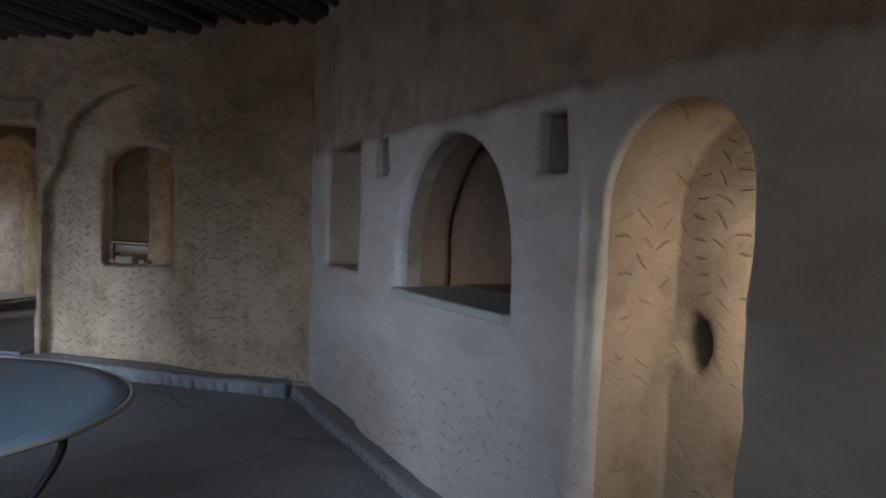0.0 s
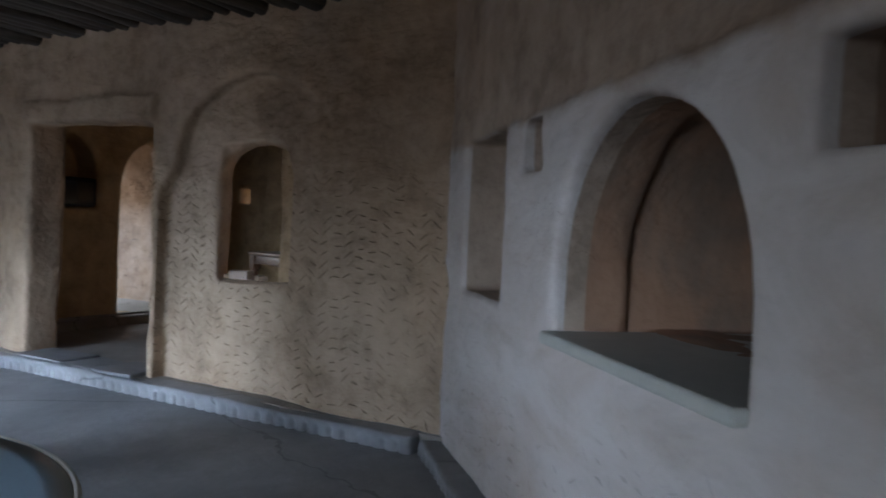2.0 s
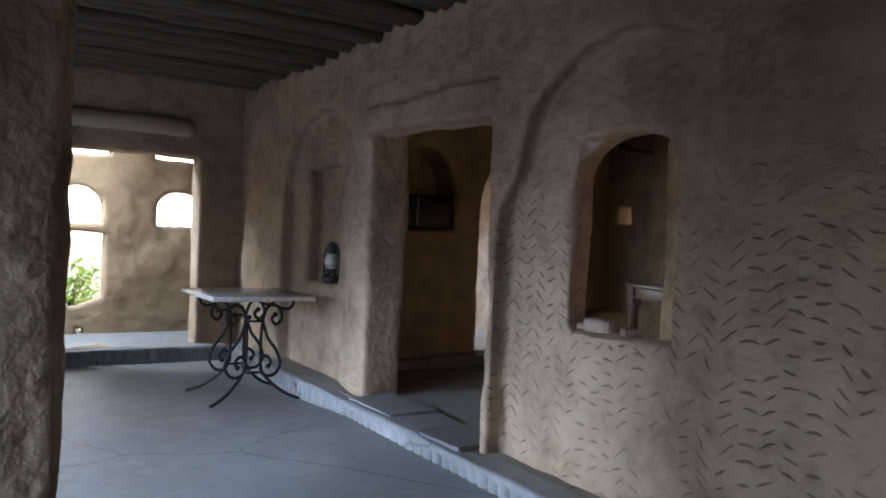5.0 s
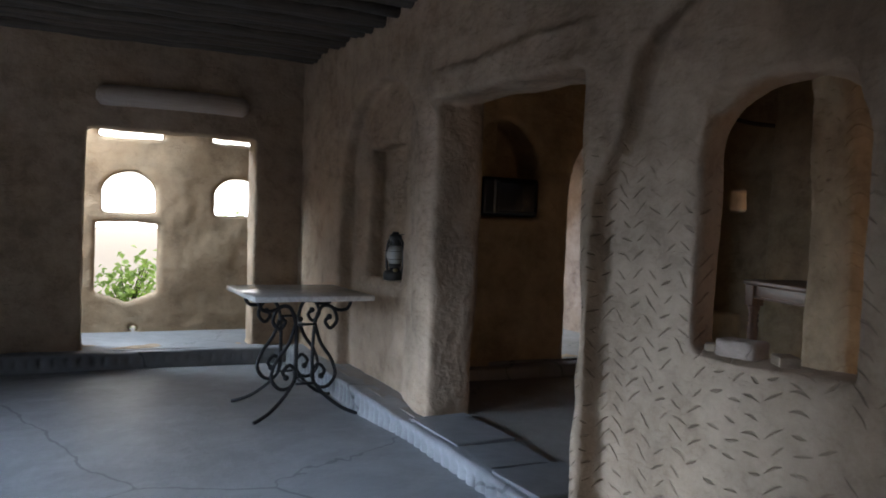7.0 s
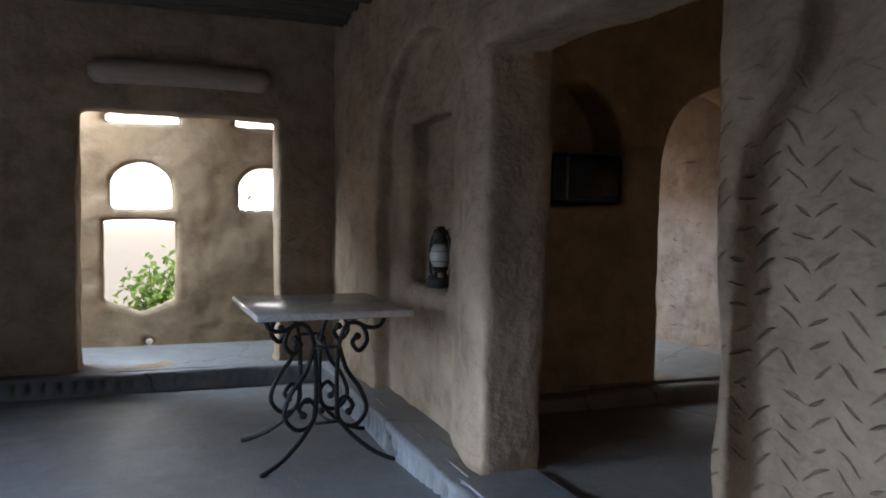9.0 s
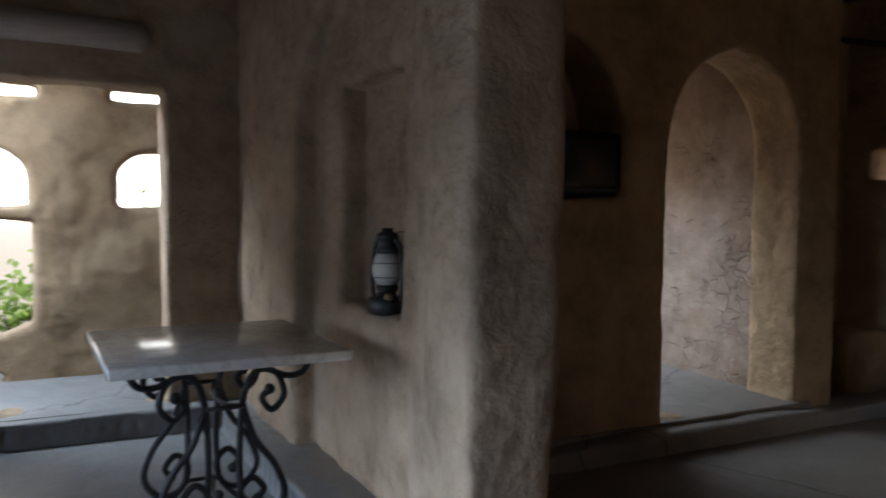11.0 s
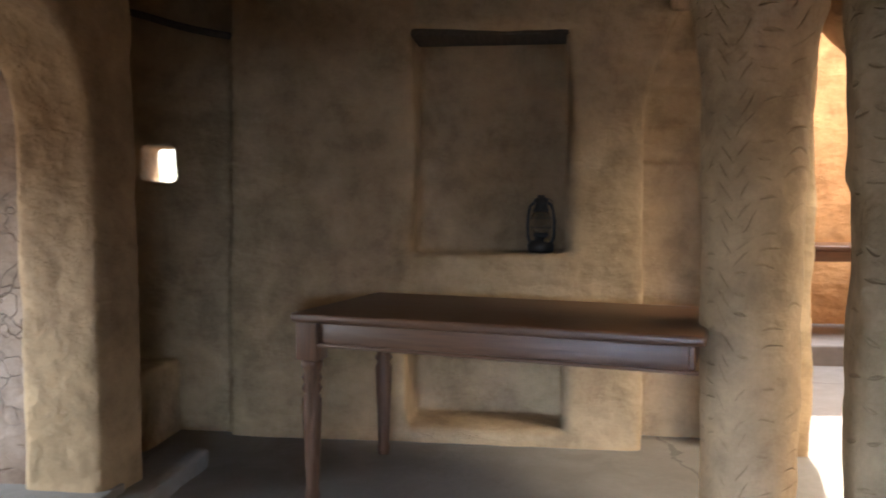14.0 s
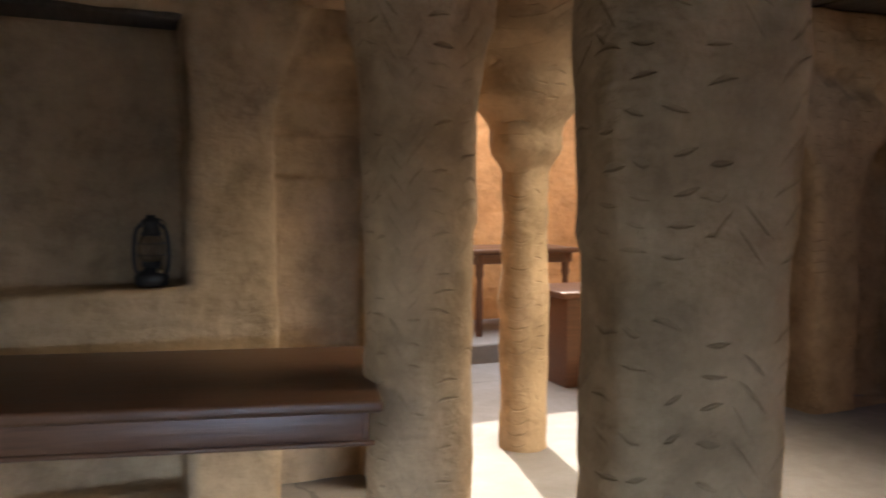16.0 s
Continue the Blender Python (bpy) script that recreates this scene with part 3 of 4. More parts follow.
def floor_grid():
    bm = bmesh.new()
    nx, ny = 102, 62
    grid = [[bm.verts.new((-8.6 + 0.1 * i, -1.5 + 0.1 * j, floor_height(-8.6 + 0.1 * i, -1.5 + 0.1 * j))) for j in range(ny + 1)] for i in range(nx + 1)]
    for i in range(nx):
        for j in range(ny):
            bm.faces.new((grid[i][j], grid[i + 1][j], grid[i + 1][j + 1], grid[i][j + 1]))
    rim = bmesh.ops.extrude_face_region(bm, geom=list(bm.faces))
    for v in rim["geom"]:
        if isinstance(v, bmesh.types.BMVert):
            v.co.z = -0.2
    bmesh.ops.recalc_face_normals(bm, faces=list(bm.faces))
    mesh = bpy.data.meshes.new("floor")
    bm.to_mesh(mesh)
    bm.free()
    return finish("floor", mesh, FLOOR, None, None, True, "worn grey screed floor with hairline cracks", "floor", "", "structure")


floor_grid()
flat("floor_inner", (-7.8, 4.58, -0.2), (0.5, 12.2, 0.15), FLOOR_INNER, "dusty raised screed floor of the inner rooms", "floor")
flat("porch_floor", (-9.6, 1.9, -0.2), (-8.42, 5.4, 0.13), FLOOR, "pale dusty porch floor one step up", "floor")
# Unseen roof, added to keep direct sun off the screen; open southward.
flat("porch_sun_blocker", (-9.6, 2.9, 2.5), (-8.4, 5.6, 2.62), MUD, "unseen clay roof added to keep sun off the porch screen", "roof")
flat("wall_porch_south", (-9.5, 1.75, -0.1), (-8.5, 1.95, 2.5), MUD, "plain clay porch side wall", "wall")
flat("wall_porch_north", (-9.5, 5.3, -0.1), (-8.5, 5.5, 2.5), MUD, "plain clay porch side wall", "wall")


def south_field(x, y, z):
    f = slab(x, y, z, (-8.7, -0.3, -0.1), (1.6, 0, TOP + 0.1))
    for c in (-1.2, -3.4, -6.0):
        f = cut(f, slab(x, y, z, (c - 0.8, -1, 0.75), (c + 0.8, 1, 1.80)), 0.06)
    return f


clay("wall_south", (-8.7, -0.3, -0.1), (1.6, 0, TOP + 0.1), south_field, MUD, pose(0, -1.2, 0), "plain clay wall with wide window openings", h=0.05, seed=14)
flat("wall_east", (0.95, -1.4, -0.1), (1.2, 1.35, TOP + 0.1), MUD, "plain clay wall closing the room", "wall")


def kerb(name, length, depth, height, m, seed):
    def field(x, y, z):
        tooth = 0.5 + 0.5 * np.cos(x * math.tau / 0.085 + lattice(x, y * 0, z * 0, 0.3, seed) * 1.2)
        bite = 0.022 * (1 + 0.5 * lattice(x, y * 0, z * 0, 0.11, seed + 1)) * np.clip(tooth * 3.2 - 2.0, 0, 1) * np.clip((height - 0.02 - z) / 0.03, 0, 1) * np.clip((z - 0.02) / 0.03, 0, 1)
        return slab(x, y - bite * 0 - bite, z, (0, 0, -0.05), (length, depth, height + 0.006 * lattice(x, y, z, 0.2, seed)))
    return clay(name, (0, 0, -0.05), (length, depth, height + 0.01), field, FLOOR, m, "low screed kerb with a notched front edge along the wall base", "kerb", 0.013, 0.006, seed)


kerb("kerb_north", 5.95, 0.17, 0.15, pose(-8.3, 4.49, 0), 3)
kerb("kerb_west", 5.7, 0.14, 0.13, pose(-8.33, -1.2, 0, 0, 0, 90), 4)
kerb("kerb_niches", 4.3, 0.16, 0.13, WALL_B @ pose(0.0, -0.11, 0), 6)


def pillar_field(x, y, z):
    return smax(slab(x, y, z, (-4.40, 2.22, -0.1), (-3.96, 2.69, TOP + 0.1)), -z - 0.2, 0.05)


clay("pillar_south", (-4.40, 2.22, -0.1), (-3.96, 2.69, TOP + 0.1), pillar_field, MUD, None, "square clay pillar holding the ceiling beams", "pillar", 0.03, 0.014, 21)


def ceiling(name, x0, x1, y0, y1, z, width, label):
    bm = bmesh.new()
    rng = random.Random(4)
    x = x0
    while x < x1:
        w = width * rng.uniform(0.8, 1.2)
        add_box(bm, (x, y0, z + rng.uniform(0, 0.012)), (min(x + w - 0.006, x1), y1, z + 0.05))
        x += w
    add_box(bm, (x0, y0, z + 0.055), (x1, y1, z + 0.2))
    mesh = bpy.data.meshes.new(name)
    bm.to_mesh(mesh)
    bm.free()
    return finish(name, mesh, BEAM, None, None, False, label, "ceiling", "", "structure")


ceiling("ceiling", -8.7, 1.4, -1.5, 4.9, 2.52, 0.16, "smoke-dark ceiling of rough timber boards")
ceiling("ceiling_inner", -7.8, -3.0, 4.88, 9.3, 2.5, 0.16, "smoke-dark ceiling of rough timber boards over the inner rooms")


# These panels leave an added well open for the fill lamp.
ceiling("ceiling_side", -1.6, 0.5, 4.88, 9.3, 2.5, 0.16, "smoke-dark ceiling of rough timber boards beside the added light well")
ceiling("ceiling_back", -3.0, -1.6, 7.5, 9.3, 2.5, 0.16, "smoke-dark ceiling of rough timber boards behind the added light well")
ceiling("ceiling_front", -3.0, -1.6, 4.88, 5.6, 2.5, 0.16, "smoke-dark ceiling of rough timber boards before the added light well")


def beam_mesh(length, seed):
    rng = random.Random(seed)
    bm = bmesh.new()
    pts = [(rng.uniform(-0.012, 0.012), length * i / 24, rng.uniform(-0.010, 0.010)) for i in range(25)]
    tube(bm, pts, 0.034 + 0.008 * seed, 10, False, [rng.uniform(0.85, 1.15) for _ in pts])
    mesh = bpy.data.meshes.new("ceiling_beam")
    bm.to_mesh(mesh)
    bm.free()
    mesh.materials.append(BEAM)
    mesh.polygons.foreach_set("use_smooth", [True] * len(mesh.polygons))
    return mesh


BEAMS = [beam_mesh(6.1, s) for s in range(4)]
for i in range(84):
    ob = new("ceiling_beam", BEAMS[i % 4])
    ob.matrix_world = pose(-8.35 + i * 0.112 + random.uniform(-0.03, 0.03), -1.3, 2.478 + random.uniform(-0.02, 0.025), 0, 0, random.uniform(-0.5, 0.5))
    tagged(ob, "smoke-blackened round timber ceiling beam", "beam", "ceiling beams", "structure")


# ---- the setting: inner rooms ----
def wall_d_field(x, y, z):
    f = slab(x, y, z, (-0.07, 0, -0.1), (2.30, 0.34, 2.5))
    f = cut(f, deep(arch(x, z, 0.30, 0.915, 1.255, 1.5, 1.93), y, 0.31), 0.03)
    f = cut(f, deep(arch(x, z, 1.17, 2.04, 0.25, 1.45, 1.95), y, 1), 0.05)
    return f


clay("wall_passage", (-0.2, 0, -0.1), (2.30, 0.34, 2.5), wall_d_field, MUD_WARM, pose(-6.71, 4.95, 0, 0, 0, 90),
     "ochre clay wall with an arched niche and an arched doorway", h=0.022, seed=24)
clay("wall_lobby_north", (-8.4, 7.0, -0.1), (-7.0, 7.25, 2.5), lambda x, y, z: slab(x, y, z, (-8.4, 7.04, -0.1), (-7.0, 7.25, 2.5)), MUD_STONE, None,
     "rough daylit clay wall of the outer lobby", h=0.024, seed=26)
flat("wall_lobby_south", (-8.4, 5.45, -0.1), (-6.9, 5.6, 2.5), MUD_WARM, "plain clay lobby wall", "wall")
flat("wall_lobby_west", (-8.4, 5.5, 1.75), (-8.2, 7.1, 2.5), MUD_WARM, "clay wall over the lobby's outer doorway", "wall")
flat("lobby_ceiling", (-8.4, 5.45, 2.45), (-6.9, 7.2, 2.6), BEAM, "dark lobby ceiling", "ceiling")
flat("lobby_floor", (-8.6, 5.5, -0.1), (-6.70, 7.1, 0.255), FLOOR_INNER, "pale flagged lobby floor", "floor", 0.01)
clay("wall_corner", (-7.75, 7.2, -0.1), (-7.32, 8.6, 2.5), lambda x, y, z: slab(x, y, z, (-7.75, 7.2, -0.1), (-7.32, 8.6, 2.5)), MUD_WARM, None,
     "ochre clay side of the corner recess", h=0.04, seed=25)


def wall_c_field(x, y, z):
    f = slab(x, y, z, (-6.68, 0, -0.1), (-3.95, 0.5, 2.5))
    lancet = np.abs(x + 4.49) / 0.215 + (np.clip(z - 1.62, 0, 1) / 0.64) ** 1.7 - 1
    f = cut(f, deep(np.maximum(lancet * 0.2, 0.1 - z), y, 0.24), 0.02)
    for k, low in enumerate((1.49, 1.66, 1.82, 1.97)):
        f = smin(f, slab(x, y, z, (-4.72, 0.20 - 0.05 * k, low + 0.05 * np.abs(x + 4.5)), (-4.25, 0.3, low + 0.6)), 0.02)
    f = smin(f, slab(x, y, z, (-7.7, 0.06, -0.1), (-6.4, 0.5, 2.5)), 0.03)
    f = cut(f, deep(slab(x, y, z, (-5.775, -1, 1.055), (-5.04, 1, 2.1)), y, 0.33), 0.03)
    f = smin(f, slab(x, y, z, (-5.84, -0.018, 0.925), (-5.0, 0.1, 1.05)), 0.02)
    f = cut(f, deep(slab(x, y, z, (-5.80, -1, 0.225), (-5.055, 1, 0.60)), y, 0.32), 0.03)
    f = cut(f, slab(x + 0.25 * (y - 0.06), y, z, (-7.165, -1, 1.405), (-6.985, 1, 1.59)), 0.025)
    return f


clay("wall_far", (-7.7, -0.05, -0.1), (-3.95, 0.5, 2.5), wall_c_field, MUD_WARM, pose(0, 8.06, 0),
     "ochre clay wall with a tall recessed shelf niche, a low niche and a small square hole", h=0.022, seed=28)
clay("ledge", (-7.4, 7.75, 0.1), (-6.95, 8.15, 0.52), lambda x, y, z: smax(slab(x, y, z, (-7.4, 7.75, 0.1), (-6.95, 8.15, 0.52)), x + y * 0.0 + 6.95, 0.05), MUD_WARM, None,
     "low clay ledge in the corner recess", "ledge", 0.025, 0.012, 30)
clay("step", (-6.8, 5.0, 0.1), (-6.6, 7.6, 0.235), lambda x, y, z: slab(x, y, z, (-6.8, 5.0, 0.1), (-6.6, 7.6, 0.235)), FLOOR_INNER, None,
     "worn screed step along the passage wall", "step", 0.02, 0.01, 31)


def arcade_field(x, y, z):
    """Local x runs along the arcade, y across it, a square pier near 0.1 and a round pillar at 1.08."""
    f = np.full_like(x, 9.0)
    across, along = (x - 0.038) * 0.958 - (y + 0.032) * 0.287, (x - 0.038) * 0.287 + (y + 0.032) * 0.958
    pier = ((np.abs(across) / 0.13) ** 5 + (np.abs(along) / (0.172 - 0.010 * (z < 1.33))) ** 5) ** 0.2 - 1
    f = np.minimum(f, np.maximum(pier * 0.14, np.maximum(0.1 - z, z - 2.5)))
    r = np.sqrt(np.abs(x - 1.08) ** 2.6 + np.abs(y - 0.05) ** 2.6) ** (2 / 2.6)
    wide = 0.155 + 0.006 * np.sign(z - 1.33) + 0.20 * np.clip(z - 1.6, 0, 1) ** 1.5
    f = np.minimum(f, np.maximum(r - wide, np.maximum(0.1 - z, z - 2.5)) * 0.9)
    top = slab(x, y, z, (-1.1, -0.13, 1.9), (2.06, 0.17, 2.5))
    top = cut(top, arch(x, z, -1.3, -0.02, 0.0, 1.92, 2.42), 0.06)
    top = cut(top, arch(x, z, 0.25, 0.95, 0.0, 1.95, 2.4), 0.06)
    top = cut(top, arch(x, z, 1.22, 2.12, 0.0, 1.85, 2.36), 0.06)
    return smin(f, top, 0.06)


clay("arcade", (-1.1, -0.25, 0.1), (2.06, 0.3, 2.5), arcade_field, MUD_CARVED, pose(-4.44, 6.01, 0, 0, 0, 90),
     "square clay pier, round clay pillar and arches scored with herringbone strokes", "arcade", 0.02, 0.012, 33)


def column_field(x, y, z):
    r = np.sqrt((x + 3.40) ** 2 + (y - 8.38) ** 2)
    wide = 0.125 + 0.5 * np.clip(z - 1.55, 0, 1) ** 1.2 
    ripple = 0.02 * np.sin(z * 24) * np.clip((z - 1.45) * 5, 0, 1)
    return np.maximum(r - wide - ripple, np.maximum(0.1 - z, z - 2.42)) * 0.8


clay("column", (-3.9, 7.85, 0.1), (-2.85, 8.95, 2.42), column_field, MUD_CARVED, None, "round clay column flaring into a lumpy capital", "column", 0.024, 0.014, 37)


def court_field(x, y, z):
    f = slab(x, y, z, (-2.6, 0, 0.1), (0.2, 0.5, 2.5))
    f = cut(f, deep(arch(x, z, -2.0, -1.55, 0.15, 1.3, 1.75), y, 0.25), 0.05)
    f = cut(f, deep(arch(x, z, -1.2, -0.7, 0.15, 1.3, 1.75), y, 0.25), 0.05)
    for k in range(26):
        px, pz = -2.3 + 2.2 * ((k * 0.618) % 1), 1.85 + 0.5 * ((k * 0.377) % 1)
        f = cut(f, np.sqrt((x - px) ** 2 + (y * 0.8) ** 2 + (z - pz) ** 2) - 0.06, 0.03)
    return f


clay("wall_court", (-2.6, 0, 0.1), (0.2, 0.5, 2.5), court_field, MUD_CARVED, pose(0, 8.2, 0), "ochre clay wall with arched niches and pocked upper part", h=0.026, seed=39)
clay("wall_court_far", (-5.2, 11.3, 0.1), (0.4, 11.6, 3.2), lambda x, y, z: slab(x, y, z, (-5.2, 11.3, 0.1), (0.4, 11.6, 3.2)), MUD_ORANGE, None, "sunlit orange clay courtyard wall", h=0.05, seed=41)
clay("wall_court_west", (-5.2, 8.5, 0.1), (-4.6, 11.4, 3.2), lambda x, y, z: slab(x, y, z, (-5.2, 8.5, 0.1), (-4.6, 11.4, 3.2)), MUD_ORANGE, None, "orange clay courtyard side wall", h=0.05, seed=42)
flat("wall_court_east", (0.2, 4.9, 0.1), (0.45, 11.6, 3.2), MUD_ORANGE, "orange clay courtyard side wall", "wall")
flat("court_step", (-4.6, 10.2, 0.1), (0.2, 11.3, 0.30), FLOOR_INNER, "pale screed step before the courtyard wall", "step", 0.015)
flat("ground", (-400, -400, -0.6), (400, 400, -0.2), SOIL, "pale dry earth around the house", "ground")
# Added glowing board; whitens the view through the porch screen.
flat("backdrop", (-62, -70, -1), (-61, 80, 32), GLOW_BOARD, "added white glowing board beyond the porch", "distance")


# ---- things: long room ----
def marble_table():
    """Marble top on a scrolled wrought-iron trestle."""
    t = thing("iron_table", pose(-6.80, 4.17, 0, 0, 0, 92), "marble-topped table on black wrought-iron scroll legs", "table")
    part("tabletop", box_bm((-0.365, -0.375, 0.715), (0.365, 0.375, 0.748), 0.007), MARBLE, t, "pale polished marble slab")
    for sy in (-1, 1):
        y = sy * 0.17
        for sx in (-1, 1):
            body = spline([(sx * 0.06, y, 0.56), (sx * 0.10, y, 0.44), (sx * 0.17, y, 0.34), (sx * 0.20, y, 0.24), (sx * 0.15, y, 0.17), (sx * 0.08, y, 0.18), (sx * 0.05, y, 0.26), (sx * 0.09, y, 0.31), (sx * 0.13, y, 0.27), (sx * 0.11, y, 0.235)])
            part("scroll", tube(bmesh.new(), body, 0.0115), IRON, t)
            upper = spline([(sx * 0.06, y, 0.20), (sx * 0.05, y, 0.35), (sx * 0.06, y, 0.56), (sx * 0.10, y, 0.66), (sx * 0.17, y, 0.655), (sx * 0.20, y, 0.58), (sx * 0.16, y, 0.53), (sx * 0.125, y, 0.57), (sx * 0.15, y, 0.60)])
            part("scroll", tube(bmesh.new(), upper, 0.0115), IRON, t)
            for bx, bz in ((0.11, 0.235), (0.15, 0.60)):
                ball = bmesh.new()
                bmesh.ops.create_uvsphere(ball, u_segments=10, v_segments=8, radius=0.019, matrix=Matrix.Translation((sx * bx, y, bz)))
                part("ball", ball, IRON, t)
            arm = spline([(sx * 0.16, y, 0.66), (sx * 0.21, y, 0.64), (sx * 0.26, y, 0.645), (sx * 0.285, y, 0.68), (sx * 0.285, y, 0.715)])
            part("bracket", tube(bmesh.new(), arm, 0.011), IRON, t)
            foot = spline([(sx * 0.07, y, 0.19), (sx * 0.13, y * 1.15, 0.12), (sx * 0.22, y * 1.4, 0.05), (sx * 0.31, y * 1.65, 0.012), (sx * 0.33, y * 1.7, 0.009)])
            part("leg", tube(bmesh.new(), foot, 0.0115), IRON, t)
    for z in (0.56, 0.20):
        part("stretcher", tube(bmesh.new(), spline([(0.05, -0.2, z), (0.02, -0.08, z - 0.015), (0.02, 0.08, z - 0.015), (0.05, 0.2, z)]), 0.008), IRON, t)
        part("stretcher", tube(bmesh.new(), [(-0.06, -0.2, z), (0.06, -0.2, z)], 0.008), IRON, t)
        part("stretcher", tube(bmesh.new(), [(-0.06, 0.2, z), (0.06, 0.2, z)], 0.008), IRON, t)
        knob = bmesh.new()
        bmesh.ops.create_uvsphere(knob, u_segments=10, v_segments=8, radius=0.018, matrix=Matrix.Translation((0.02, 0, z + 0.005)))
        part("knob", knob, IRON, t)
    return t


marble_table()


def round_table():
    t = thing("round_table", pose(-1.92, 1.50, 0), "round frosted-glass table with a pale rim on curved black iron legs", "table")
    top = lathe(bmesh.new(), [(0.60, 0.70), (0.655, 0.702), (0.66, 0.708), (0.655, 0.714), (0.60, 0.715)], 72)
    part("tabletop", top, FROSTED, t, "frosted bluish glass disc")
    rim = bmesh.new()
    tube(rim, [(0.664 * math.cos(a), 0.664 * math.sin(a), 0.707) for a in np.linspace(0, math.tau, 72, endpoint=False)], 0.008, 8, True)
    part("rim", rim, plain("pale_worn_rim", (0.45, 0.42, 0.36), 0.4), t, "pale worn metal rim")
    for k in range(4):
        a = math.tau * k / 4 + 0.4
        c, s = math.cos(a), math.sin(a)
        leg = spline([(0.5 * c, 0.5 * s, 0.70), (0.52 * c, 0.52 * s, 0.6), (0.40 * c, 0.40 * s, 0.42), (0.22 * c, 0.22 * s, 0.28), (0.26 * c, 0.26 * s, 0.12), (0.42 * c, 0.42 * s, 0.012)])
        part("leg", tube(bmesh.new(), leg, 0.011), IRON, t)
    ring = [(0.23 * math.cos(a), 0.23 * math.sin(a), 0.27) for a in np.linspace(0, math.tau, 32, endpoint=False)]
    part("ring", tube(bmesh.new(), ring, 0.008, 8, True), IRON, t)
    return t


round_table()


def lantern(m, globe, metal, label):
    """A hurricane lantern, 0.31 m tall."""
    t = thing("hurricane_lantern", m, label, "lantern")
    part("tank", lathe(bmesh.new(), [(0.052, 0.0), (0.062, 0.006), (0.064, 0.035), (0.056, 0.052), (0.03, 0.060), (0.028, 0.075)], 28), metal, t)
    part("burner", lathe(bmesh.new(), [(0.028, 0.072), (0.036, 0.078), (0.036, 0.09), (0.03, 0.095)], 24), metal, t)
    part("globe", lathe(bmesh.new(), [(0.030, 0.094), (0.045, 0.115), (0.050, 0.142), (0.043, 0.175), (0.033, 0.196)], 28), globe, t, "glass globe")
    part("chimney", lathe(bmesh.new(), [(0.036, 0.195), (0.040, 0.203), (0.033, 0.212), (0.028, 0.236), (0.036, 0.240), (0.034, 0.256), (0.018, 0.264), (0.018, 0.275)], 24), metal, t)
    for s in (-1, 1):
        side = spline([(s * 0.05, 0, 0.045), (s * 0.062, 0, 0.075), (s * 0.064, 0, 0.15), (s * 0.054, 0, 0.215), (s * 0.034, 0, 0.238)])
        part("side_tube", tube(bmesh.new(), side, 0.0075), metal, t)
    for z, r in ((0.12, 0.052), (0.165, 0.052)):
        part("guard_wire", tube(bmesh.new(), [(r * math.cos(a), r * math.sin(a), z) for a in np.linspace(0, math.tau, 24, endpoint=False)], 0.0015, 5, True), metal, t)
    bail = spline([(-0.057, 0, 0.20), (-0.045, 0.045, 0.245), (0.0, 0.07, 0.262), (0.045, 0.045, 0.245), (0.057, 0, 0.20)])
    part("handle", tube(bmesh.new(), bail, 0.002, 5), metal, t)
    part("cap", lathe(bmesh.new(), [(0.012, 0.05), (0.015, 0.055), (0.015, 0.066), (0.01, 0.07)], 14, (0.035, -0.03)), BRASS, t, "small brass filler cap")
    return t


lantern(pose(-6.68, 4.765, 0.822, 0, 0, 25) @ Matrix.Scale(1.13, 4), WHITE_GLASS, TIN, "dark hurricane lantern with a milky globe standing in a wall niche")
lantern(pose(-5.17, 8.19, 1.062, 0, 0, -10) @ Matrix.Scale(1.0, 4), CLEAR_GLASS, TIN, "sooty hurricane lantern with a clear globe on a niche shelf")


# ---- things: inner rooms ----
def dining_table():
    """Legs at the free end; the other end leans on the pillar."""
    t = thing("dining_table", pose(-5.300, 7.40, 0.15, 0, 0, -14), "long dark wooden table with turned legs, pushed against a pillar", "table")
    L, D = 0.735, 0.38
    part("tabletop", box_bm((-L, -D, 0.70), (L, D, 0.735), 0.012, 3), TABLE_WOOD, t)
    for s in (-1, 1):
        part("apron", box_bm((-L + 0.05, s * (D - 0.045) - 0.012, 0.612), (L - 0.05, s * (D - 0.045) + 0.012, 0.70), 0.006), TABLE_WOOD, t)
        part("apron", box_bm((s * (L - 0.045) - 0.012, -D + 0.05, 0.612), (s * (L - 0.045) + 0.012, D - 0.05, 0.70), 0.006), TABLE_WOOD, t)
        part("moulding", box_bm((-L + 0.02, s * (D - 0.028) - 0.008, 0.608), (L - 0.02, s * (D - 0.028) + 0.008, 0.622), 0.005), TABLE_WOOD, t)
        for sy in (-1, 1) if s < 0 else ():
            x, y = s * (L - 0.06), sy * (D - 0.06)
            leg = lathe(bmesh.new(), [(0.026, 0.0), (0.030, 0.03), (0.024, 0.06), (0.034, 0.30), (0.038, 0.40), (0.028, 0.425), (0.040, 0.445), (0.030, 0.465), (0.040, 0.485), (0.030, 0.505), (0.042, 0.53), (0.042, 0.56)], 20, (x, y))
            leg = part("leg", leg, LEG_WOOD, t)
            part("block", box_bm((x - 0.045, y - 0.045, 0.555), (x + 0.045, y + 0.045, 0.70), 0.005), LEG_WOOD, leg)
    return t


dining_table()


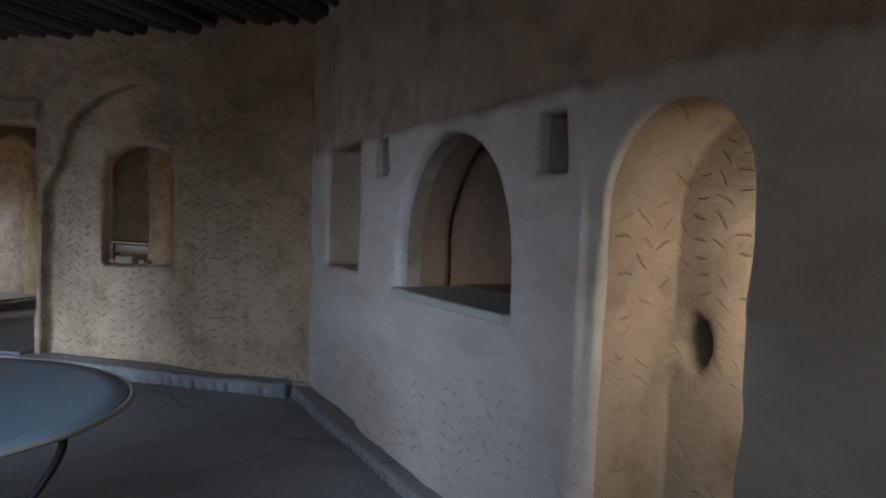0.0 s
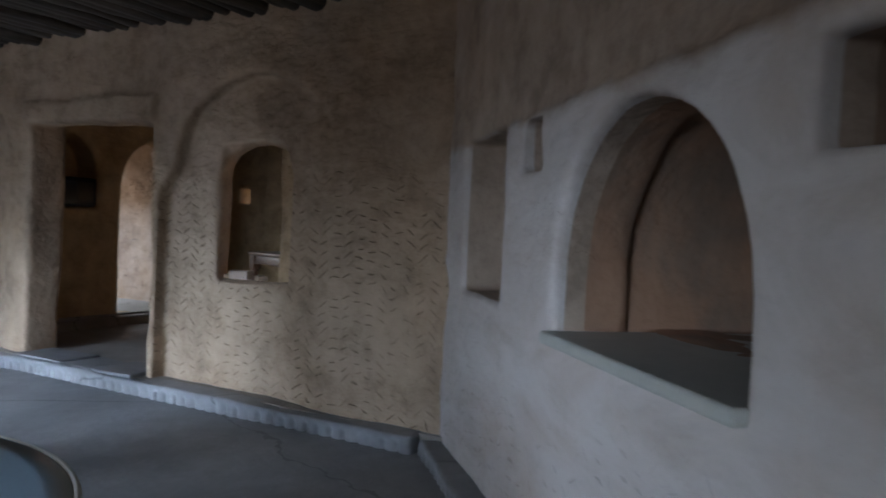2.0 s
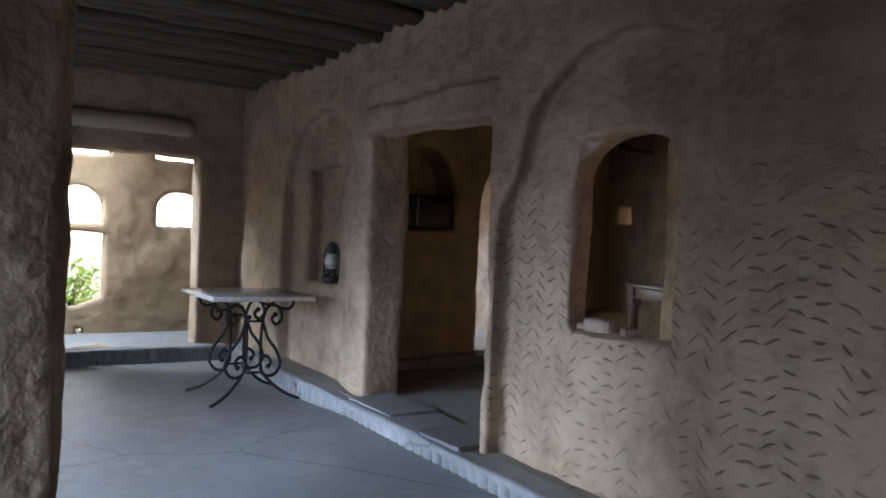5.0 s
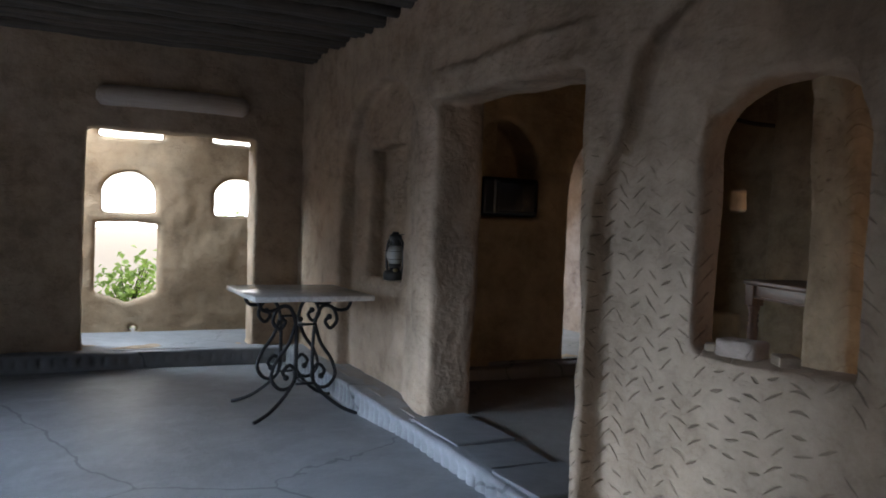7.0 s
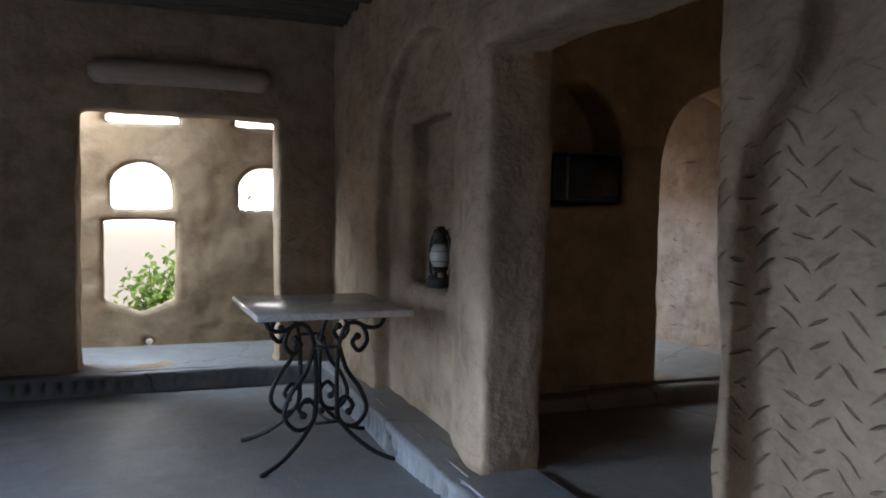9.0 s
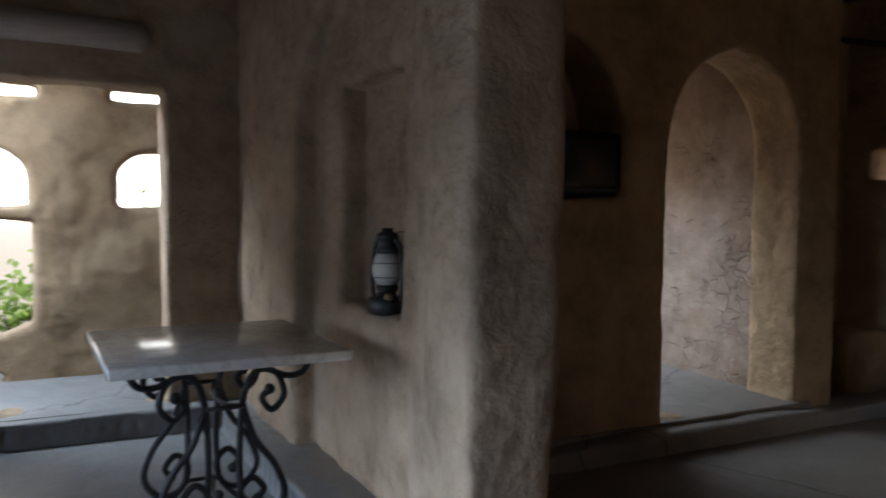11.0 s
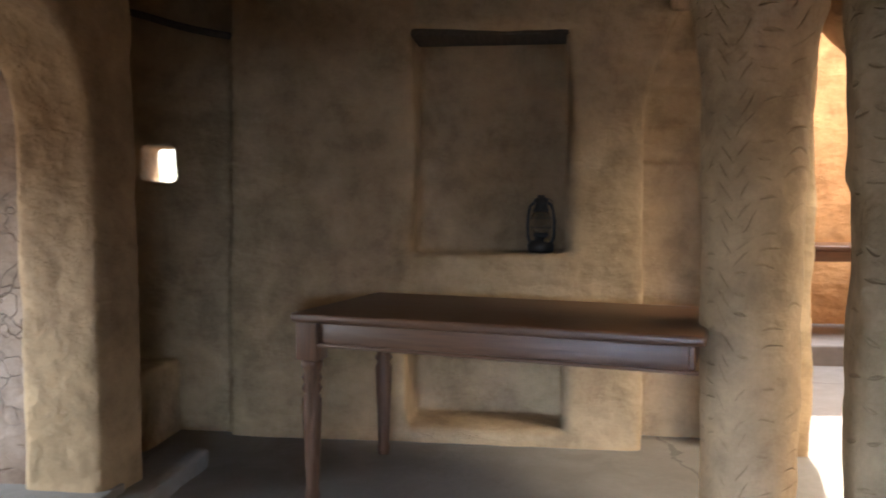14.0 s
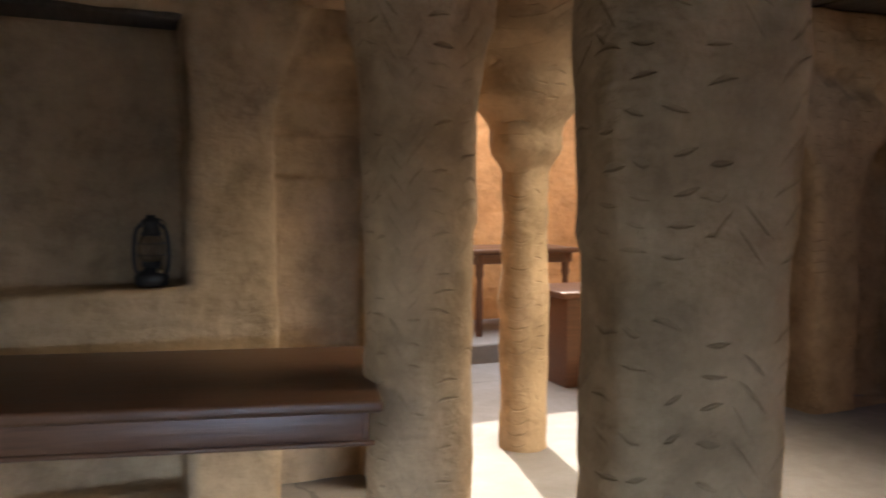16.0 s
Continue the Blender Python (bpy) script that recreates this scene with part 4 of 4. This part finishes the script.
def wall_set():
    """A black glossy box that fills the lower part of the arched niche."""
    t = thing("television", pose(-6.72, 5.62, 1.262, 0, 0, 90), "small glossy black box-shaped television sitting in an arched niche", "television")
    part("casing", box_bm((-0.22, -0.02, 0.0), (0.235, 0.16, 0.27), 0.03, 3), BLACK_GLOSS, t)
    part("screen", box_bm((-0.10, -0.028, 0.03), (0.20, -0.02, 0.24), 0.012, 3), BLACK_GLOSS, t, "dark reflective screen")
    part("trim_strip", box_bm((-0.135, -0.027, 0.02), (-0.12, -0.018, 0.25), 0.003), plain("grey_trim", (0.2, 0.21, 0.23), 0.3), t, "thin grey trim strip")
    return t


wall_set()


def far_table():
    t = thing("side_table", pose(-2.6, 10.75, 0.26), "narrow dark wooden table against the sunlit wall", "table")
    part("tabletop", box_bm((-0.9, -0.3, 0.70), (0.9, 0.3, 0.74), 0.01), TABLE_WOOD, t)
    part("apron", box_bm((-0.85, -0.27, 0.62), (0.85, -0.245, 0.70), 0.004), TABLE_WOOD, t)
    for x in (-0.8, 0.0, 0.8):
        for y in (-0.24, 0.24):
            part("leg", lathe(bmesh.new(), [(0.022, 0), (0.03, 0.3), (0.022, 0.5), (0.036, 0.54), (0.03, 0.58), (0.036, 0.62), (0.036, 0.70)], 14, (x, y)), LEG_WOOD, t)
    return t


far_table()


def timber(name, points, radius, label):
    mesh = bpy.data.meshes.new(name)
    bm = tube(bmesh.new(), spline(points, 5), radius, 9)
    bm.to_mesh(mesh)
    bm.free()
    return finish(name, mesh, BEAM, None, None, True, label, "timber", "", "structure")


timber("lintel_pole", [(-7.35, 8.05, 2.27), (-7.1, 8.04, 2.20), (-6.85, 8.05, 2.13), (-6.6, 8.1, 2.09)], 0.018, "thin crooked pole across the corner recess")
log = timber("lintel_log", [(-8.47, 3.10, 2.06), (-8.445, 3.13, 2.06), (-8.43, 3.3, 2.064), (-8.43, 3.7, 2.068), (-8.445, 4.06, 2.062), (-8.47, 4.09, 2.062)], 0.082, "pale weathered log let into the wall over the doorway")
log.data.materials[0] = LOG_WOOD
flat("niche_lintel", (-5.79, 8.075, 2.075), (-5.03, 8.32, 2.115), BEAM, "dark timber lintel over the shelf niche", "lintel", 0.008)


def side_counter():
    t = thing("counter", pose(-2.05, 9.55, 0.15), "dark wooden counter with a pale worn top beyond the column", "counter")
    part("body", box_bm((-0.5, -0.25, 0.0), (0.5, 0.25, 0.60), 0.01), TABLE_WOOD, t)
    part("worktop", box_bm((-0.54, -0.28, 0.60), (0.54, 0.28, 0.64), 0.008), TABLE_WOOD, t)
    return t


side_counter()


def bush(m, spread, count, seed, label):
    """A leafy shrub: stems and many single leaves."""
    rng = random.Random(seed)
    t = thing("bush", m, label, "bush", "bushes outside the porch")
    stems, crown = bmesh.new(), bmesh.new()
    for k in range(14):
        a = rng.uniform(0, math.tau)
        tip = Vector((math.cos(a) * spread * rng.uniform(0.2, 0.9), math.sin(a) * spread * rng.uniform(0.2, 0.9), spread * rng.uniform(1.0, 2.2)))
        way = spline([(0, 0, 0), tip * 0.4 + Vector((0, 0, 0.1)), tip], 5)
        tube(stems, way, 0.012, 5, False, [1 - 0.7 * i / (len(way) - 1) for i in range(len(way))])
        for j in range(count // 14):
            c = way[rng.randrange(3, len(way))] + Vector((rng.gauss(0, 0.13), rng.gauss(0, 0.13), rng.gauss(0, 0.10)))
            turn = Euler((rng.uniform(-1, 1), rng.uniform(-1, 1), rng.uniform(0, 6.3))).to_matrix()
            l, w = rng.uniform(0.07, 0.13), rng.uniform(0.02, 0.035)
            q = [crown.verts.new(c + turn @ Vector(p)) for p in ((0, 0, 0), (l * 0.5, w, 0.01), (l, 0, -0.01), (l * 0.5, -w, 0.01))]
            crown.faces.new(q)
    part("stem", stems, BEAM, t)
    part("leaves", crown, LEAF, t)
    return t


bush(pose(-11.3, 3.45, -0.2), 0.40, 520, 3, "leafy green shrub in sunlight outside the porch screen")
bush(pose(-12.4, 4.9, -0.2), 0.62, 600, 5, "leafy green shrub in sunlight outside the porch screen")


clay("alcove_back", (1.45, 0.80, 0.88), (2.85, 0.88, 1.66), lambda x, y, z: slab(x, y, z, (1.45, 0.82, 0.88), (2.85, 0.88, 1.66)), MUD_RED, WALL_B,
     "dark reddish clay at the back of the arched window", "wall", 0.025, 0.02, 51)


def sill():
    mesh = bpy.data.meshes.new("window_sill")
    bm = box_bm((1.545, -0.05, 0.865), (2.60, 0.80, 0.905), 0.012, 3)
    for v in bm.verts:
        v.co.z += 0.004 * noise.noise(v.co * 5)
    bm.to_mesh(mesh)
    bm.free()
    return finish("window_sill", mesh, SILL_STONE, WALL_B, None, False, "grey-green stone shelf inside the arched window", "sill", "", "structure")


sill()


def stone(m, size, mat, label, category, seed):
    rng = random.Random(seed)
    bm = box_bm([-v / 2 for v in size[:2]] + [0], [v / 2 for v in size[:2]] + [size[2]], min(size) * 0.2, 3)
    bmesh.ops.subdivide_edges(bm, edges=list(bm.edges), cuts=1, use_grid_fill=True)
    for v in bm.verts:
        k = noise.noise(v.co * 30 + Vector((seed, 0, 0))) * min(size) * 0.16
        v.co += Vector((k, -k, k * 0.5 if v.co.z > 0.001 else 0))
    mesh = bpy.data.meshes.new(category)
    bm.to_mesh(mesh)
    bm.free()
    ob = finish("_".join(category.split()), mesh, mat, m, None, True, label, category)
    return ob


stone(pose(-3.74, 4.70, 0.845, 0, 0, 12), (0.13, 0.09, 0.055), MUD_STONE, "broken pale clay brick lying on the window sill", "brick", 2)
stone(pose(-3.60, 4.72, 0.845, 0, 0, -30), (0.08, 0.06, 0.03), MUD, "small lump of broken clay on the window sill", "rubble", 3)
stone(pose(-3.86, 4.72, 0.845, 0, 0, 40), (0.07, 0.05, 0.022), MUD, "flat flake of broken clay on the window sill", "rubble", 4)
stone(WALL_B @ pose(0.83, 0.1, 0.935, 0, 0, 10), (0.035, 0.035, 0.05), LIME, "small white candle stub in the shallow niche", "candle", 6)
stone(WALL_B @ pose(0.70, 0.13, 0.935, 0, 0, 50), (0.05, 0.04, 0.02), MUD, "small crumb of fallen plaster in the shallow niche", "rubble", 7)


def threshold_slab(x0, x1, y0, y1, lift, turn, seed):
    """One worn slab of the doorway's threshold, laid on the raised floor."""
    rng = random.Random(seed)
    bm = box_bm((x0 - (x0 + x1) / 2, y0 - (y0 + y1) / 2, 0), (x1 - (x0 + x1) / 2, y1 - (y0 + y1) / 2, lift), 0.005)
    for v in bm.verts:
        v.co += Vector((rng.uniform(-0.012, 0.012), rng.uniform(-0.012, 0.012), 0))
    mesh = bpy.data.meshes.new("threshold_slab")
    bm.to_mesh(mesh)
    bm.free()
    return finish("threshold_slab", mesh, FLOOR, pose((x0 + x1) / 2, (y0 + y1) / 2, 0.148, 0, 0, turn), None, False, "worn grey stone slab in the doorway threshold", "slab", "threshold slabs", "structure")


threshold_slab(-5.78, -5.28, 4.53, 4.86, 0.022, 2, 1)
threshold_slab(-5.24, -4.92, 4.54, 4.84, 0.016, -4, 2)
threshold_slab(-4.88, -4.53, 4.52, 4.87, 0.026, 3, 3)
